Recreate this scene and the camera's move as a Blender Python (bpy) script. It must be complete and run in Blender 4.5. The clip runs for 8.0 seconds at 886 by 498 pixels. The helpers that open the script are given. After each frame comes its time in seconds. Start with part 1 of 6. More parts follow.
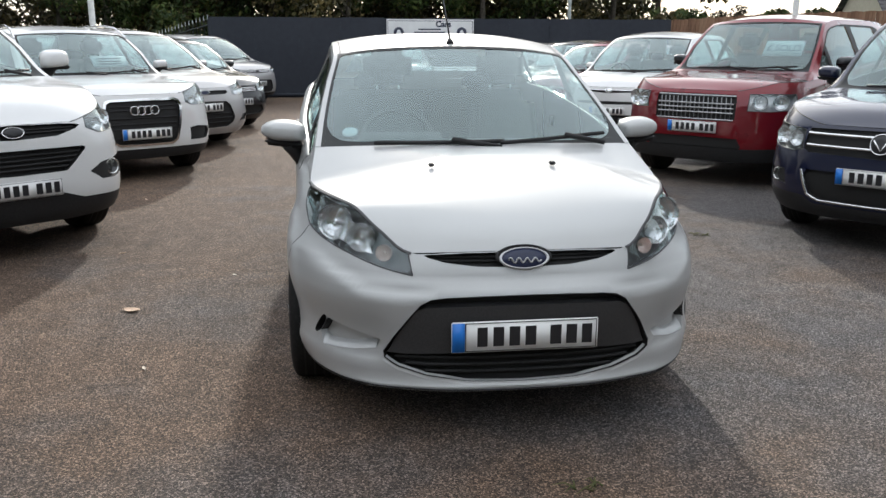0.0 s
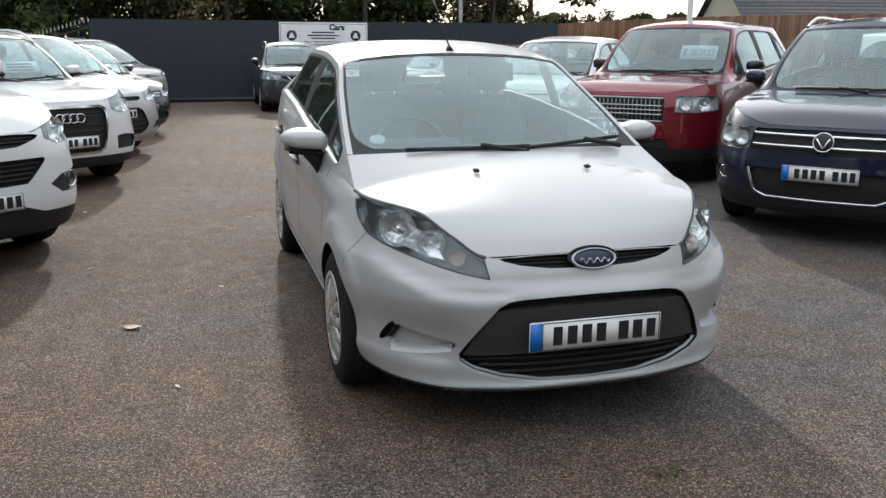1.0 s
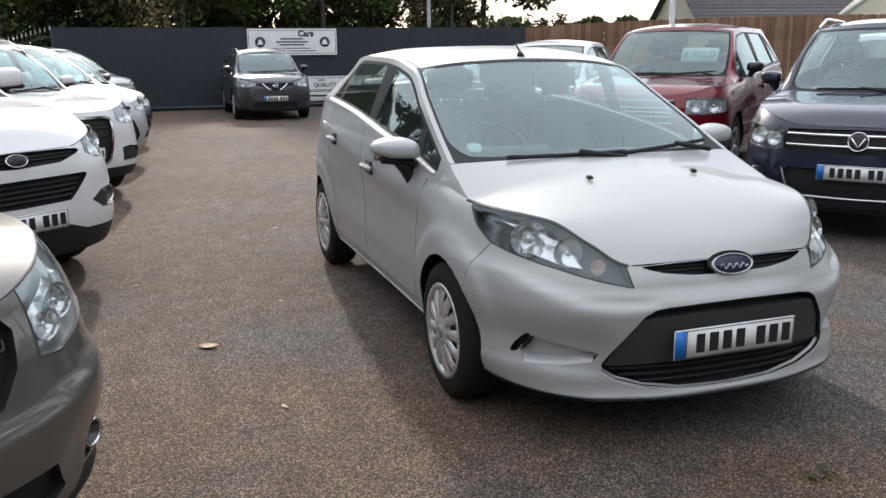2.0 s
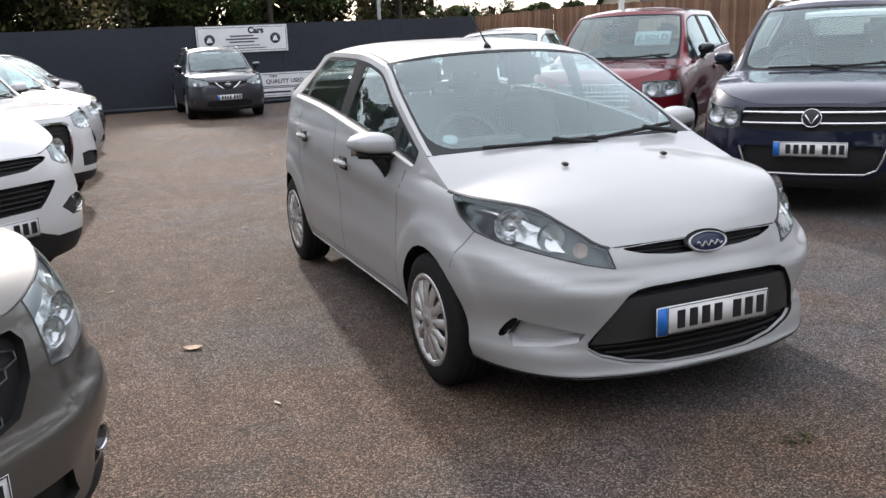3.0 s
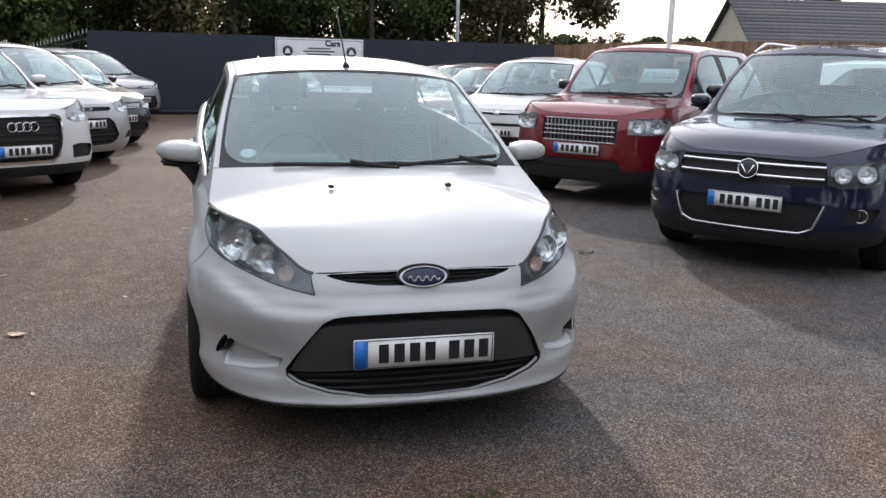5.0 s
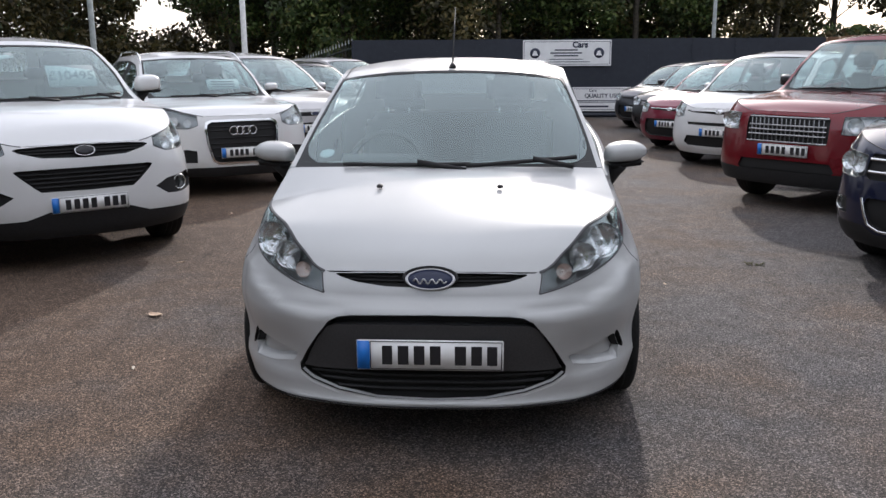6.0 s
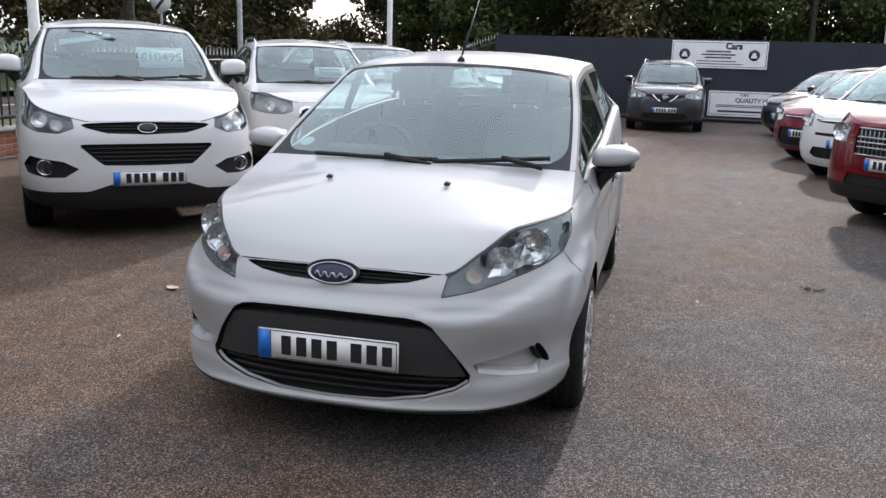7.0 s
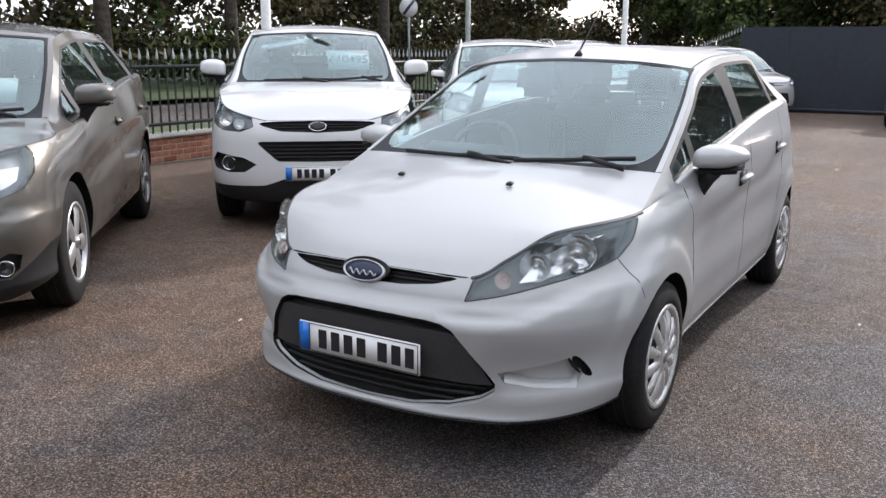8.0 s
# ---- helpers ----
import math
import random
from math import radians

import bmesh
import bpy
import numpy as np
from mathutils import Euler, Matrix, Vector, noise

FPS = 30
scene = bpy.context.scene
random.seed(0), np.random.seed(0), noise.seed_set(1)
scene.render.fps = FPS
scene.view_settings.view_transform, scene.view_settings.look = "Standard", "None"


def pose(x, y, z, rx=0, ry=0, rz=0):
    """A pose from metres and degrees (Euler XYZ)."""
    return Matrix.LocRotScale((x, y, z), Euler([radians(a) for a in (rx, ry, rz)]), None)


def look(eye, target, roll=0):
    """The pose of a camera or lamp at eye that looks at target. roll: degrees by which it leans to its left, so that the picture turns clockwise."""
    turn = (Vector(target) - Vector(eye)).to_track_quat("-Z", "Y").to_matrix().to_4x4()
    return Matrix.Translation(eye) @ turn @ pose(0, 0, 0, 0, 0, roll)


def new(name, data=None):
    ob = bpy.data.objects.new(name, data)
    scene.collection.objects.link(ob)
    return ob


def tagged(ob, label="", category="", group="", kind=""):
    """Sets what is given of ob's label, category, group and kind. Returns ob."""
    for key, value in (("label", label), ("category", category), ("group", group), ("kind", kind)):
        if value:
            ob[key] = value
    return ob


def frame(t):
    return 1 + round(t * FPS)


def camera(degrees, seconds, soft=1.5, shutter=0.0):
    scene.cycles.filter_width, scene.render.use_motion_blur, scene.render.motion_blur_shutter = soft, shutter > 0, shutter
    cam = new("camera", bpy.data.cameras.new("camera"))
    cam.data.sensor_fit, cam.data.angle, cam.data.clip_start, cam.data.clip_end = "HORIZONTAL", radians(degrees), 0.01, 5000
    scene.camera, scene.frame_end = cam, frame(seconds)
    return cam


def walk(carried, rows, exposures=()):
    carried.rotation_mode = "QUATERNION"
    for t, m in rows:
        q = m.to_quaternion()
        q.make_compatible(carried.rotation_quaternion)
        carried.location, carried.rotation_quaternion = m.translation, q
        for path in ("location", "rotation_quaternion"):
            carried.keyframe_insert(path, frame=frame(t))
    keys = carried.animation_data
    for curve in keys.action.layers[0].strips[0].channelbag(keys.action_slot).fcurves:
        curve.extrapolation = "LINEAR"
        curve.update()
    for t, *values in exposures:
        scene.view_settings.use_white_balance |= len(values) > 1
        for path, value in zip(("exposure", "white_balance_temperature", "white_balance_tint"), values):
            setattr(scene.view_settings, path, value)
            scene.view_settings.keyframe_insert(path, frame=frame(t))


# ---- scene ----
cam = camera(54.7, 8.0)
PATH = [
    (0, (-0.669, -2.767, 1.411), (-0.405, -0.842, 0.938), 0.2),
    (0.5, (-1.026, -2.731, 1.421), (-0.673, -0.819, 0.953), -0.1),
    (1, (-1.364, -2.684, 1.433), (-0.818, -0.818, 0.966), 0.2),
    (1.5, (-1.694, -2.498, 1.441), (-1.11, -0.642, 0.977), -0.8),
    (1.7, (-1.819, -2.446, 1.439), (-1.204, -0.599, 0.984), -0.6),
    (2.8, (-2.176, -2.394, 1.462), (-1.444, -0.597, 0.976), -1.9),
    (3, (-2.103, -2.445, 1.463), (-1.358, -0.652, 0.982), -2.5),
    (3.5, (-1.828, -2.657, 1.44), (-1.074, -0.868, 0.961), -2.1),
    (4, (-1.535, -2.77, 1.435), (-0.804, -0.969, 0.967), -0.8),
    (4.2, (-1.389, -2.774, 1.418), (-0.666, -0.968, 0.957), 0.5),
    (5.3, (-0.451, -2.883, 1.44), (-0.097, -0.96, 1.021), 1.3),
    (5.5, (-0.262, -2.888, 1.419), (-0.048, -0.944, 0.998), 1.1),
    (6, (0.21, -2.876, 1.432), (0.1, -0.925, 1.003), -0.3),
    (6.5, (0.646, -2.819, 1.446), (0.326, -0.893, 1.013), 1.2),
    (7, (1.071, -2.644, 1.427), (0.593, -0.753, 0.984), 1.7),
    (7.5, (1.473, -2.442, 1.41), (0.674, -0.664, 0.96), 0.9),
    (8, (1.728, -2.262, 1.424), (0.711, -0.6, 0.97), 0.2),
]
LIGHT = [(0, 0.53), (1, 0.52), (1.5, 0.53), (3, 0.63), (3.5, 0.72), (4, 0.71), (5.5, 0.38), (6, 0.29), (6.5, 0.38), (7, 0.56), (7.5, 0.68), (8, 0.76)]
TONE = [(0, 6350, 8), (1.5, 6350, 9), (3, 6350, 13), (4, 6350, 12), (5.5, 6250, 14), (6.5, 6220, 14), (8, 6220, 14)]
kelvin, tint = np.array([r[1] for r in TONE]), np.array([r[2] for r in TONE])
walk(cam, [(t, look(eye, target, roll)) for t, eye, target, roll in PATH],
     [(t, ev, float(np.interp(t, [r[0] for r in TONE], kelvin)), float(np.interp(t, [r[0] for r in TONE], tint))) for t, ev in LIGHT])

# ---------- sky, sun ----------
SUN_EL, SUN_AZ = 23.0, 6.0          # low sun behind the silver car
world = bpy.data.worlds.new("sky")
scene.world = world
world.use_nodes = True
wn = world.node_tree
wn.nodes.clear()
sky = wn.nodes.new("ShaderNodeTexSky")
sky.sky_type = 'NISHITA'
sky.sun_disc = False
sky.sun_elevation, sky.sun_rotation = radians(SUN_EL), radians(SUN_AZ)
sky.air_density, sky.dust_density, sky.ozone_density = 1.0, 1.5, 1.0
bg = wn.nodes.new("ShaderNodeBackground")
bg.inputs["Strength"].default_value = 0.144
wo = wn.nodes.new("ShaderNodeOutputWorld")
# thin bright cloud over the whole sky, three times brighter overhead than at the horizon
geo = wn.nodes.new("ShaderNodeTexCoord")
sep = wn.nodes.new("ShaderNodeSeparateXYZ")
lift = wn.nodes.new("ShaderNodeMapRange")
lift.inputs["From Min"].default_value, lift.inputs["From Max"].default_value = 0.0, 1.0
lift.inputs["To Min"].default_value, lift.inputs["To Max"].default_value = 6.8, 11.0
cloud = wn.nodes.new("ShaderNodeVectorMath")
cloud.operation = 'SCALE'
cloud.inputs[0].default_value = (0.985, 1.0, 1.045)
wn.links.new(geo.outputs["Generated"], sep.inputs[0])
wn.links.new(sep.outputs[2], lift.inputs["Value"])
# the cloud glows towards the sun
toward = wn.nodes.new("ShaderNodeVectorMath")
toward.operation = 'DOT_PRODUCT'
toward.inputs[1].default_value = (math.sin(radians(SUN_AZ)) * math.cos(radians(SUN_EL)), math.cos(radians(SUN_AZ)) * math.cos(radians(SUN_EL)), math.sin(radians(SUN_EL)))
near = wn.nodes.new("ShaderNodeMath")
near.operation, near.use_clamp = 'MAXIMUM', False
near.inputs[1].default_value = 0.0
fall = wn.nodes.new("ShaderNodeMath")
fall.operation = 'POWER'
fall.inputs[1].default_value = 5.0
gain = wn.nodes.new("ShaderNodeMath")
gain.operation = 'MULTIPLY_ADD'
gain.inputs[1].default_value, gain.inputs[2].default_value = 0.12, 1.05
both = wn.nodes.new("ShaderNodeMath")
both.operation = 'MULTIPLY'
wn.links.new(geo.outputs["Generated"], toward.inputs[0])
wn.links.new(toward.outputs["Value"], near.inputs[0])
wn.links.new(near.outputs[0], fall.inputs[0])
wn.links.new(fall.outputs[0], gain.inputs[0])
wn.links.new(gain.outputs[0], both.inputs[0])
wn.links.new(lift.outputs[0], both.inputs[1])
wn.links.new(both.outputs[0], cloud.inputs["Scale"])
haze = wn.nodes.new("ShaderNodeMix")
haze.data_type = 'RGBA'
haze.inputs["Factor"].default_value = 0.7
wn.links.new(sky.outputs[0], haze.inputs["A"])
wn.links.new(cloud.outputs[0], haze.inputs["B"])
wn.links.new(haze.outputs["Result"], bg.inputs["Color"])
wn.links.new(bg.outputs[0], wo.inputs["Surface"])

sun_way = Vector((math.sin(radians(SUN_AZ)) * math.cos(radians(SUN_EL)),
                  math.cos(radians(SUN_AZ)) * math.cos(radians(SUN_EL)), math.sin(radians(SUN_EL))))
sun = new("sun", bpy.data.lights.new("sun", 'SUN'))
sun.data.energy, sun.data.angle, sun.data.color = 2.25, radians(2.2), (1.0, 0.93, 0.84)
sun.matrix_world = look(sun_way * 60, (0, 0, 0))


# ---------- materials ----------
def mat(name, col, rough=0.5, metal=0.0, coat=0.0, spec=None):
    m = bpy.data.materials.new(name)
    m.use_nodes = True
    b = m.node_tree.nodes["Principled BSDF"]
    b.inputs["Base Color"].default_value = (*col, 1)
    b.inputs["Roughness"].default_value = rough
    b.inputs["Metallic"].default_value = metal
    b.inputs["Coat Weight"].default_value = coat
    b.inputs["Coat Roughness"].default_value = 0.03
    if spec is not None:
        b.inputs["Specular IOR Level"].default_value = spec
    return m


def node(m, kind, **ins):
    n = m.node_tree.nodes.new(kind)
    for k, v in ins.items():
        n.inputs[k.replace("_", " ")].default_value = v
    return n


def link(m, a, b):
    m.node_tree.links.new(a, b)


def ramp(m, fac, stops):
    r = m.node_tree.nodes.new("ShaderNodeValToRGB")
    e = r.color_ramp.elements
    while len(e) < len(stops):
        e.new(0.5)
    for el, (p, c) in zip(e, stops):
        el.position, el.color = p, (*c, 1)
    link(m, fac, r.inputs[0])
    return r.outputs[0]


def bsdf(m):
    return m.node_tree.nodes["Principled BSDF"]


def coords(m, kind="Object"):
    return m.node_tree.nodes.new("ShaderNodeTexCoord").outputs[kind]


def grainy(name, a, b, scale, rough=0.7, bump=0.2, dist=0.01, metal=0.0, detail=6.0, big=0.0):
    """Colour between a and b by noise at one or two scales, with a little relief."""
    m = mat(name, a, rough, metal)
    co = coords(m)
    n = node(m, "ShaderNodeTexNoise", Scale=scale, Detail=detail)
    link(m, co, n.inputs["Vector"])
    fac = n.outputs["Fac"]
    if big:
        n2 = node(m, "ShaderNodeTexNoise", Scale=big, Detail=3.0)
        link(m, co, n2.inputs["Vector"])
        mx = m.node_tree.nodes.new("ShaderNodeMath")
        mx.operation = 'ADD'
        link(m, fac, mx.inputs[0])
        link(m, n2.outputs["Fac"], mx.inputs[1])
        hf = m.node_tree.nodes.new("ShaderNodeMath")
        hf.operation = 'MULTIPLY'
        hf.inputs[1].default_value = 0.5
        link(m, mx.outputs[0], hf.inputs[0])
        fac = hf.outputs[0]
    link(m, ramp(m, fac, [(0.36, a), (0.64, b)]), bsdf(m).inputs["Base Color"])
    bp = node(m, "ShaderNodeBump", Strength=bump, Distance=dist)
    link(m, n.outputs["Fac"], bp.inputs["Height"])
    link(m, bp.outputs[0], bsdf(m).inputs["Normal"])
    return m


def paint(name, col, metal=0.0, rough=0.35, coat=1.0):
    """Car paint: base with fine flake and a film of dust, under clear lacquer."""
    m = mat(name, col, rough, metal, coat, 0.12)    # the lacquer is the one glossy face
    co = coords(m)
    fl = node(m, "ShaderNodeTexNoise", Scale=900.0, Detail=1.0)
    du = node(m, "ShaderNodeTexNoise", Scale=3.0, Detail=5.0)
    for n in (fl, du):
        link(m, co, n.inputs["Vector"])
    lo = tuple(c * 0.93 for c in col)
    hi = tuple(min(1, c * 1.06) for c in col)
    link(m, ramp(m, fl.outputs["Fac"], [(0.3, lo), (0.7, hi)]), bsdf(m).inputs["Base Color"])
    link(m, ramp(m, du.outputs["Fac"], [(0.3, (rough - .04,) * 3), (0.7, (rough + .06,) * 3)]), bsdf(m).inputs["Roughness"])
    link(m, ramp(m, du.outputs["Fac"], [(0.3, (.03,) * 3), (0.75, (.10,) * 3)]), bsdf(m).inputs["Coat Roughness"])
    return m


def glass(name, tint, rough=0.0, face_on=.08, dust=0.0):
    m = bpy.data.materials.new(name)
    m.use_nodes = True
    nt = m.node_tree
    nt.nodes.clear()
    out = nt.nodes.new("ShaderNodeOutputMaterial")
    mix = nt.nodes.new("ShaderNodeMixShader")
    tr = nt.nodes.new("ShaderNodeBsdfTransparent")
    gl = nt.nodes.new("ShaderNodeBsdfGlossy")
    lw, pw, fr = nt.nodes.new("ShaderNodeLayerWeight"), nt.nodes.new("ShaderNodeMath"), nt.nodes.new("ShaderNodeMapRange")
    lw.inputs["Blend"].default_value = 0.5
    pw.operation = 'POWER'
    pw.inputs[1].default_value = 4.0
    nt.links.new(lw.outputs["Facing"], pw.inputs[0])
    nt.links.new(pw.outputs[0], fr.inputs["Value"])
    tr.inputs["Color"].default_value = (*tint, 1)
    gl.inputs["Roughness"].default_value = rough
    gl.inputs["Color"].default_value = (.84, .98, .98, 1)
    fr.inputs["To Min"].default_value = face_on
    nt.links.new(fr.outputs[0], mix.inputs[0])
    nt.links.new(tr.outputs[0], mix.inputs[1])
    nt.links.new(gl.outputs[0], mix.inputs[2])
    last = mix
    if dust:                                     # a thin film of dust that scatters light
        df, tl = nt.nodes.new("ShaderNodeBsdfDiffuse"), nt.nodes.new("ShaderNodeBsdfTranslucent")
        for s in (df, tl):
            s.inputs["Color"].default_value = (.66, .80, .80, 1)
        both, film = nt.nodes.new("ShaderNodeMixShader"), nt.nodes.new("ShaderNodeMixShader")
        ns = nt.nodes.new("ShaderNodeTexNoise")
        ns.inputs["Scale"].default_value, ns.inputs["Detail"].default_value = 4.0, 4.0
        mr = nt.nodes.new("ShaderNodeMapRange")
        mr.inputs["To Min"].default_value, mr.inputs["To Max"].default_value = dust * .6, dust * 1.4
        nt.links.new(ns.outputs["Fac"], mr.inputs["Value"])
        nt.links.new(mr.outputs[0], film.inputs[0])
        nt.links.new(df.outputs[0], both.inputs[1])
        nt.links.new(tl.outputs[0], both.inputs[2])
        nt.links.new(mix.outputs[0], film.inputs[1])
        nt.links.new(both.outputs[0], film.inputs[2])
        last = film
    nt.links.new(last.outputs[0], out.inputs[0])
    return m


def asphalt_mat():
    m = mat("asphalt", (0.07, 0.065, 0.06), 0.85, spec=0.3)
    co = coords(m)
    vo = node(m, "ShaderNodeTexVoronoi", Scale=185.0)
    vo2 = node(m, "ShaderNodeTexVoronoi", Scale=210.0)
    big = node(m, "ShaderNodeTexNoise", Scale=0.45, Detail=6.0)
    mid = node(m, "ShaderNodeTexNoise", Scale=6.0, Detail=6.0)
    for n in (vo, vo2, big, mid):
        link(m, co, n.inputs["Vector"])
    sx = m.node_tree.nodes.new("ShaderNodeSeparateColor")
    link(m, vo.outputs["Color"], sx.inputs[0])
    stones = ramp(m, sx.outputs[0], [(0.0, (0.020, 0.0182, 0.017)), (0.40, (0.052, 0.0475, 0.044)), (0.75, (0.106, 0.096, 0.089)), (1.0, (0.27, 0.247, 0.232))])
    tone = ramp(m, big.outputs["Fac"], [(0.35, (0.86, 0.86, 0.87)), (0.65, (1.10, 1.06, 1.02))])
    tone2 = ramp(m, mid.outputs["Fac"], [(0.3, (0.78,) * 3), (0.7, (1.18,) * 3)])
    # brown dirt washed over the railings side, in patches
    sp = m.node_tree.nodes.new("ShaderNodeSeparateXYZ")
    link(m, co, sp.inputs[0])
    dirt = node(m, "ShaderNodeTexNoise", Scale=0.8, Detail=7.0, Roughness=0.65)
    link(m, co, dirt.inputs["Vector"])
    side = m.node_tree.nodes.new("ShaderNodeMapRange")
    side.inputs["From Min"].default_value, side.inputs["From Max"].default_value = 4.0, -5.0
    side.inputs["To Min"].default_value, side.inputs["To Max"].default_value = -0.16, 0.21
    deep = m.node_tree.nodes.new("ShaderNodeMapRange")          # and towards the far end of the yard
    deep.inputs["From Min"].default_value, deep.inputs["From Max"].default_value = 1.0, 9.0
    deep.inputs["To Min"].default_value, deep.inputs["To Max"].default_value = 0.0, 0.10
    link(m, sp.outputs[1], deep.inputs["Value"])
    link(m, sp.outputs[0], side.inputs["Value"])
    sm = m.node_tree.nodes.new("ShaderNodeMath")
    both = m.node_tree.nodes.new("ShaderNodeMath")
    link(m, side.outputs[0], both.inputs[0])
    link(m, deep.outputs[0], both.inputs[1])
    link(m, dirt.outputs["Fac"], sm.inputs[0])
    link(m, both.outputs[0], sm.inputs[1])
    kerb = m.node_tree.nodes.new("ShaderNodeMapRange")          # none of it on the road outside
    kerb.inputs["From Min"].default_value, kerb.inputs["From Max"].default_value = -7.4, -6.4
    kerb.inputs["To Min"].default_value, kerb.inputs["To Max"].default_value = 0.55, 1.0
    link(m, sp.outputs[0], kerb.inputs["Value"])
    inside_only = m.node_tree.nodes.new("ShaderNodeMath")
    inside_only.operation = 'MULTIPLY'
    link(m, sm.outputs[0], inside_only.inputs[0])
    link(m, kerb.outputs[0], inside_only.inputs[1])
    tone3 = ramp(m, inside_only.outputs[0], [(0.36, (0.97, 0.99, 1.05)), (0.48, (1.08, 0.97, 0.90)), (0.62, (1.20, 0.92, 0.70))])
    cur = stones
    for t in (tone, tone2, tone3):
        mx = m.node_tree.nodes.new("ShaderNodeMix")
        mx.data_type, mx.blend_type = 'RGBA', 'MULTIPLY'
        mx.inputs["Factor"].default_value = 1
        link(m, cur, mx.inputs["A"])
        link(m, t, mx.inputs["B"])
        cur = mx.outputs["Result"]
    link(m, cur, bsdf(m).inputs["Base Color"])
    ad = m.node_tree.nodes.new("ShaderNodeMath")
    link(m, vo.outputs["Distance"], ad.inputs[0])
    link(m, vo2.outputs["Distance"], ad.inputs[1])
    bp = node(m, "ShaderNodeBump", Strength=0.8, Distance=0.004)
    bp.invert = True
    link(m, ad.outputs[0], bp.inputs["Height"])
    link(m, bp.outputs[0], bsdf(m).inputs["Normal"])
    return m


def island_mat(name, stops, rough=0.75, spec=0.3, trans=False):
    """Each loose piece its own shade."""
    m = mat(name, stops[0][1], rough, spec=spec)
    g = m.node_tree.nodes.new("ShaderNodeNewGeometry")
    n = node(m, "ShaderNodeTexNoise", Scale=0.7, Detail=3.0)
    link(m, g.outputs["Position"], n.inputs["Vector"])
    mx = m.node_tree.nodes.new("ShaderNodeMix")
    mx.data_type, mx.blend_type = 'RGBA', 'MULTIPLY'
    mx.inputs["Factor"].default_value = 1
    link(m, ramp(m, g.outputs["Random Per Island"], stops), mx.inputs["A"])
    link(m, ramp(m, n.outputs["Fac"], [(0.38, (0.35, 0.33, 0.30)), (0.62, (1.25, 1.25, 1.15))]), mx.inputs["B"])
    link(m, mx.outputs["Result"], bsdf(m).inputs["Base Color"])
    return m


def object_mat(name, stops, rough=0.8, scale=30.0, bump=0.3):
    """Each object its own shade, with grain."""
    m = mat(name, stops[0][1], rough, spec=0.3)
    oi = m.node_tree.nodes.new("ShaderNodeObjectInfo")
    co = coords(m)
    n = node(m, "ShaderNodeTexNoise", Scale=scale, Detail=6.0)
    link(m, co, n.inputs["Vector"])
    c = ramp(m, oi.outputs["Random"], stops)
    t = ramp(m, n.outputs["Fac"], [(0.3, (0.75,) * 3), (0.7, (1.2,) * 3)])
    mx = m.node_tree.nodes.new("ShaderNodeMix")
    mx.data_type, mx.blend_type = 'RGBA', 'MULTIPLY'
    mx.inputs["Factor"].default_value = 1
    link(m, c, mx.inputs["A"])
    link(m, t, mx.inputs["B"])
    link(m, mx.outputs["Result"], bsdf(m).inputs["Base Color"])
    bp = node(m, "ShaderNodeBump", Strength=bump, Distance=0.004)
    link(m, n.outputs["Fac"], bp.inputs["Height"])
    link(m, bp.outputs[0], bsdf(m).inputs["Normal"])
    return m


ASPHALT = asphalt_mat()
SILVER = paint("silver_paint", (0.425, 0.430, 0.424), 0.42, 0.52, 0.5)
WHITE = paint("white_paint", (0.63, 0.63, 0.62), 0.0, 0.4)
PEARL = paint("pale_silver_paint", (0.41, 0.405, 0.40), 0.45, 0.4)
NAVY = paint("navy_paint", (0.006, 0.009, 0.030), 0.1, 0.35)
RED = paint("red_paint", (0.15, 0.006, 0.012), 0.3, 0.3)
MAROON = paint("maroon_paint", (0.16, 0.012, 0.03), 0.3, 0.3)
BLACKP = paint("black_paint", (0.014, 0.015, 0.017), 0.2, 0.3)
GREY = paint("dark_grey_paint", (0.060, 0.062, 0.070), 0.6, 0.32)
GREYP = paint("bronze_grey_paint", (0.122, 0.113, 0.100), 0.45, 0.38)
PLASTIC = grainy("black_plastic", (0.012, 0.012, 0.013), (0.022, 0.022, 0.022), 160.0, 0.55, 0.15, 0.001)
bsdf(PLASTIC).inputs["Specular IOR Level"].default_value = 0.28
DARKGREY = grainy("dark_grey_plastic", (0.028, 0.028, 0.029), (0.042, 0.042, 0.043), 200.0, 0.5, 0.15, 0.001)
SHUT = mat("shut_gap", (0.05, 0.05, 0.052), 0.6)
VOID = mat("black_recess", (0.006, 0.006, 0.006), 0.7)
RUBBER = grainy("tyre_rubber", (0.008, 0.008, 0.008), (0.014, 0.0135, 0.013), 60.0, 0.8, 0.3, 0.002)
FRIT = mat("screen_edge_black", (0.010, 0.012, 0.013), 0.45, spec=0.2)
bsdf(RUBBER).inputs["Specular IOR Level"].default_value = 0.22
CHROME = mat("chrome", (0.72, 0.72, 0.72), 0.12, 1.0)
REFLECTOR = mat("lamp_reflector", (0.84, 0.85, 0.86), 0.2, 0.8)
def fluted(name, col, scale):
    """Chromed plastic with uneven facets."""
    m = mat(name, col, 0.16, 0.85)
    vo = node(m, "ShaderNodeTexVoronoi", Scale=scale)
    link(m, coords(m), vo.inputs["Vector"])
    bp = node(m, "ShaderNodeBump", Strength=0.4, Distance=0.010)
    link(m, vo.outputs["Distance"], bp.inputs["Height"])
    link(m, bp.outputs[0], bsdf(m).inputs["Normal"])
    return m


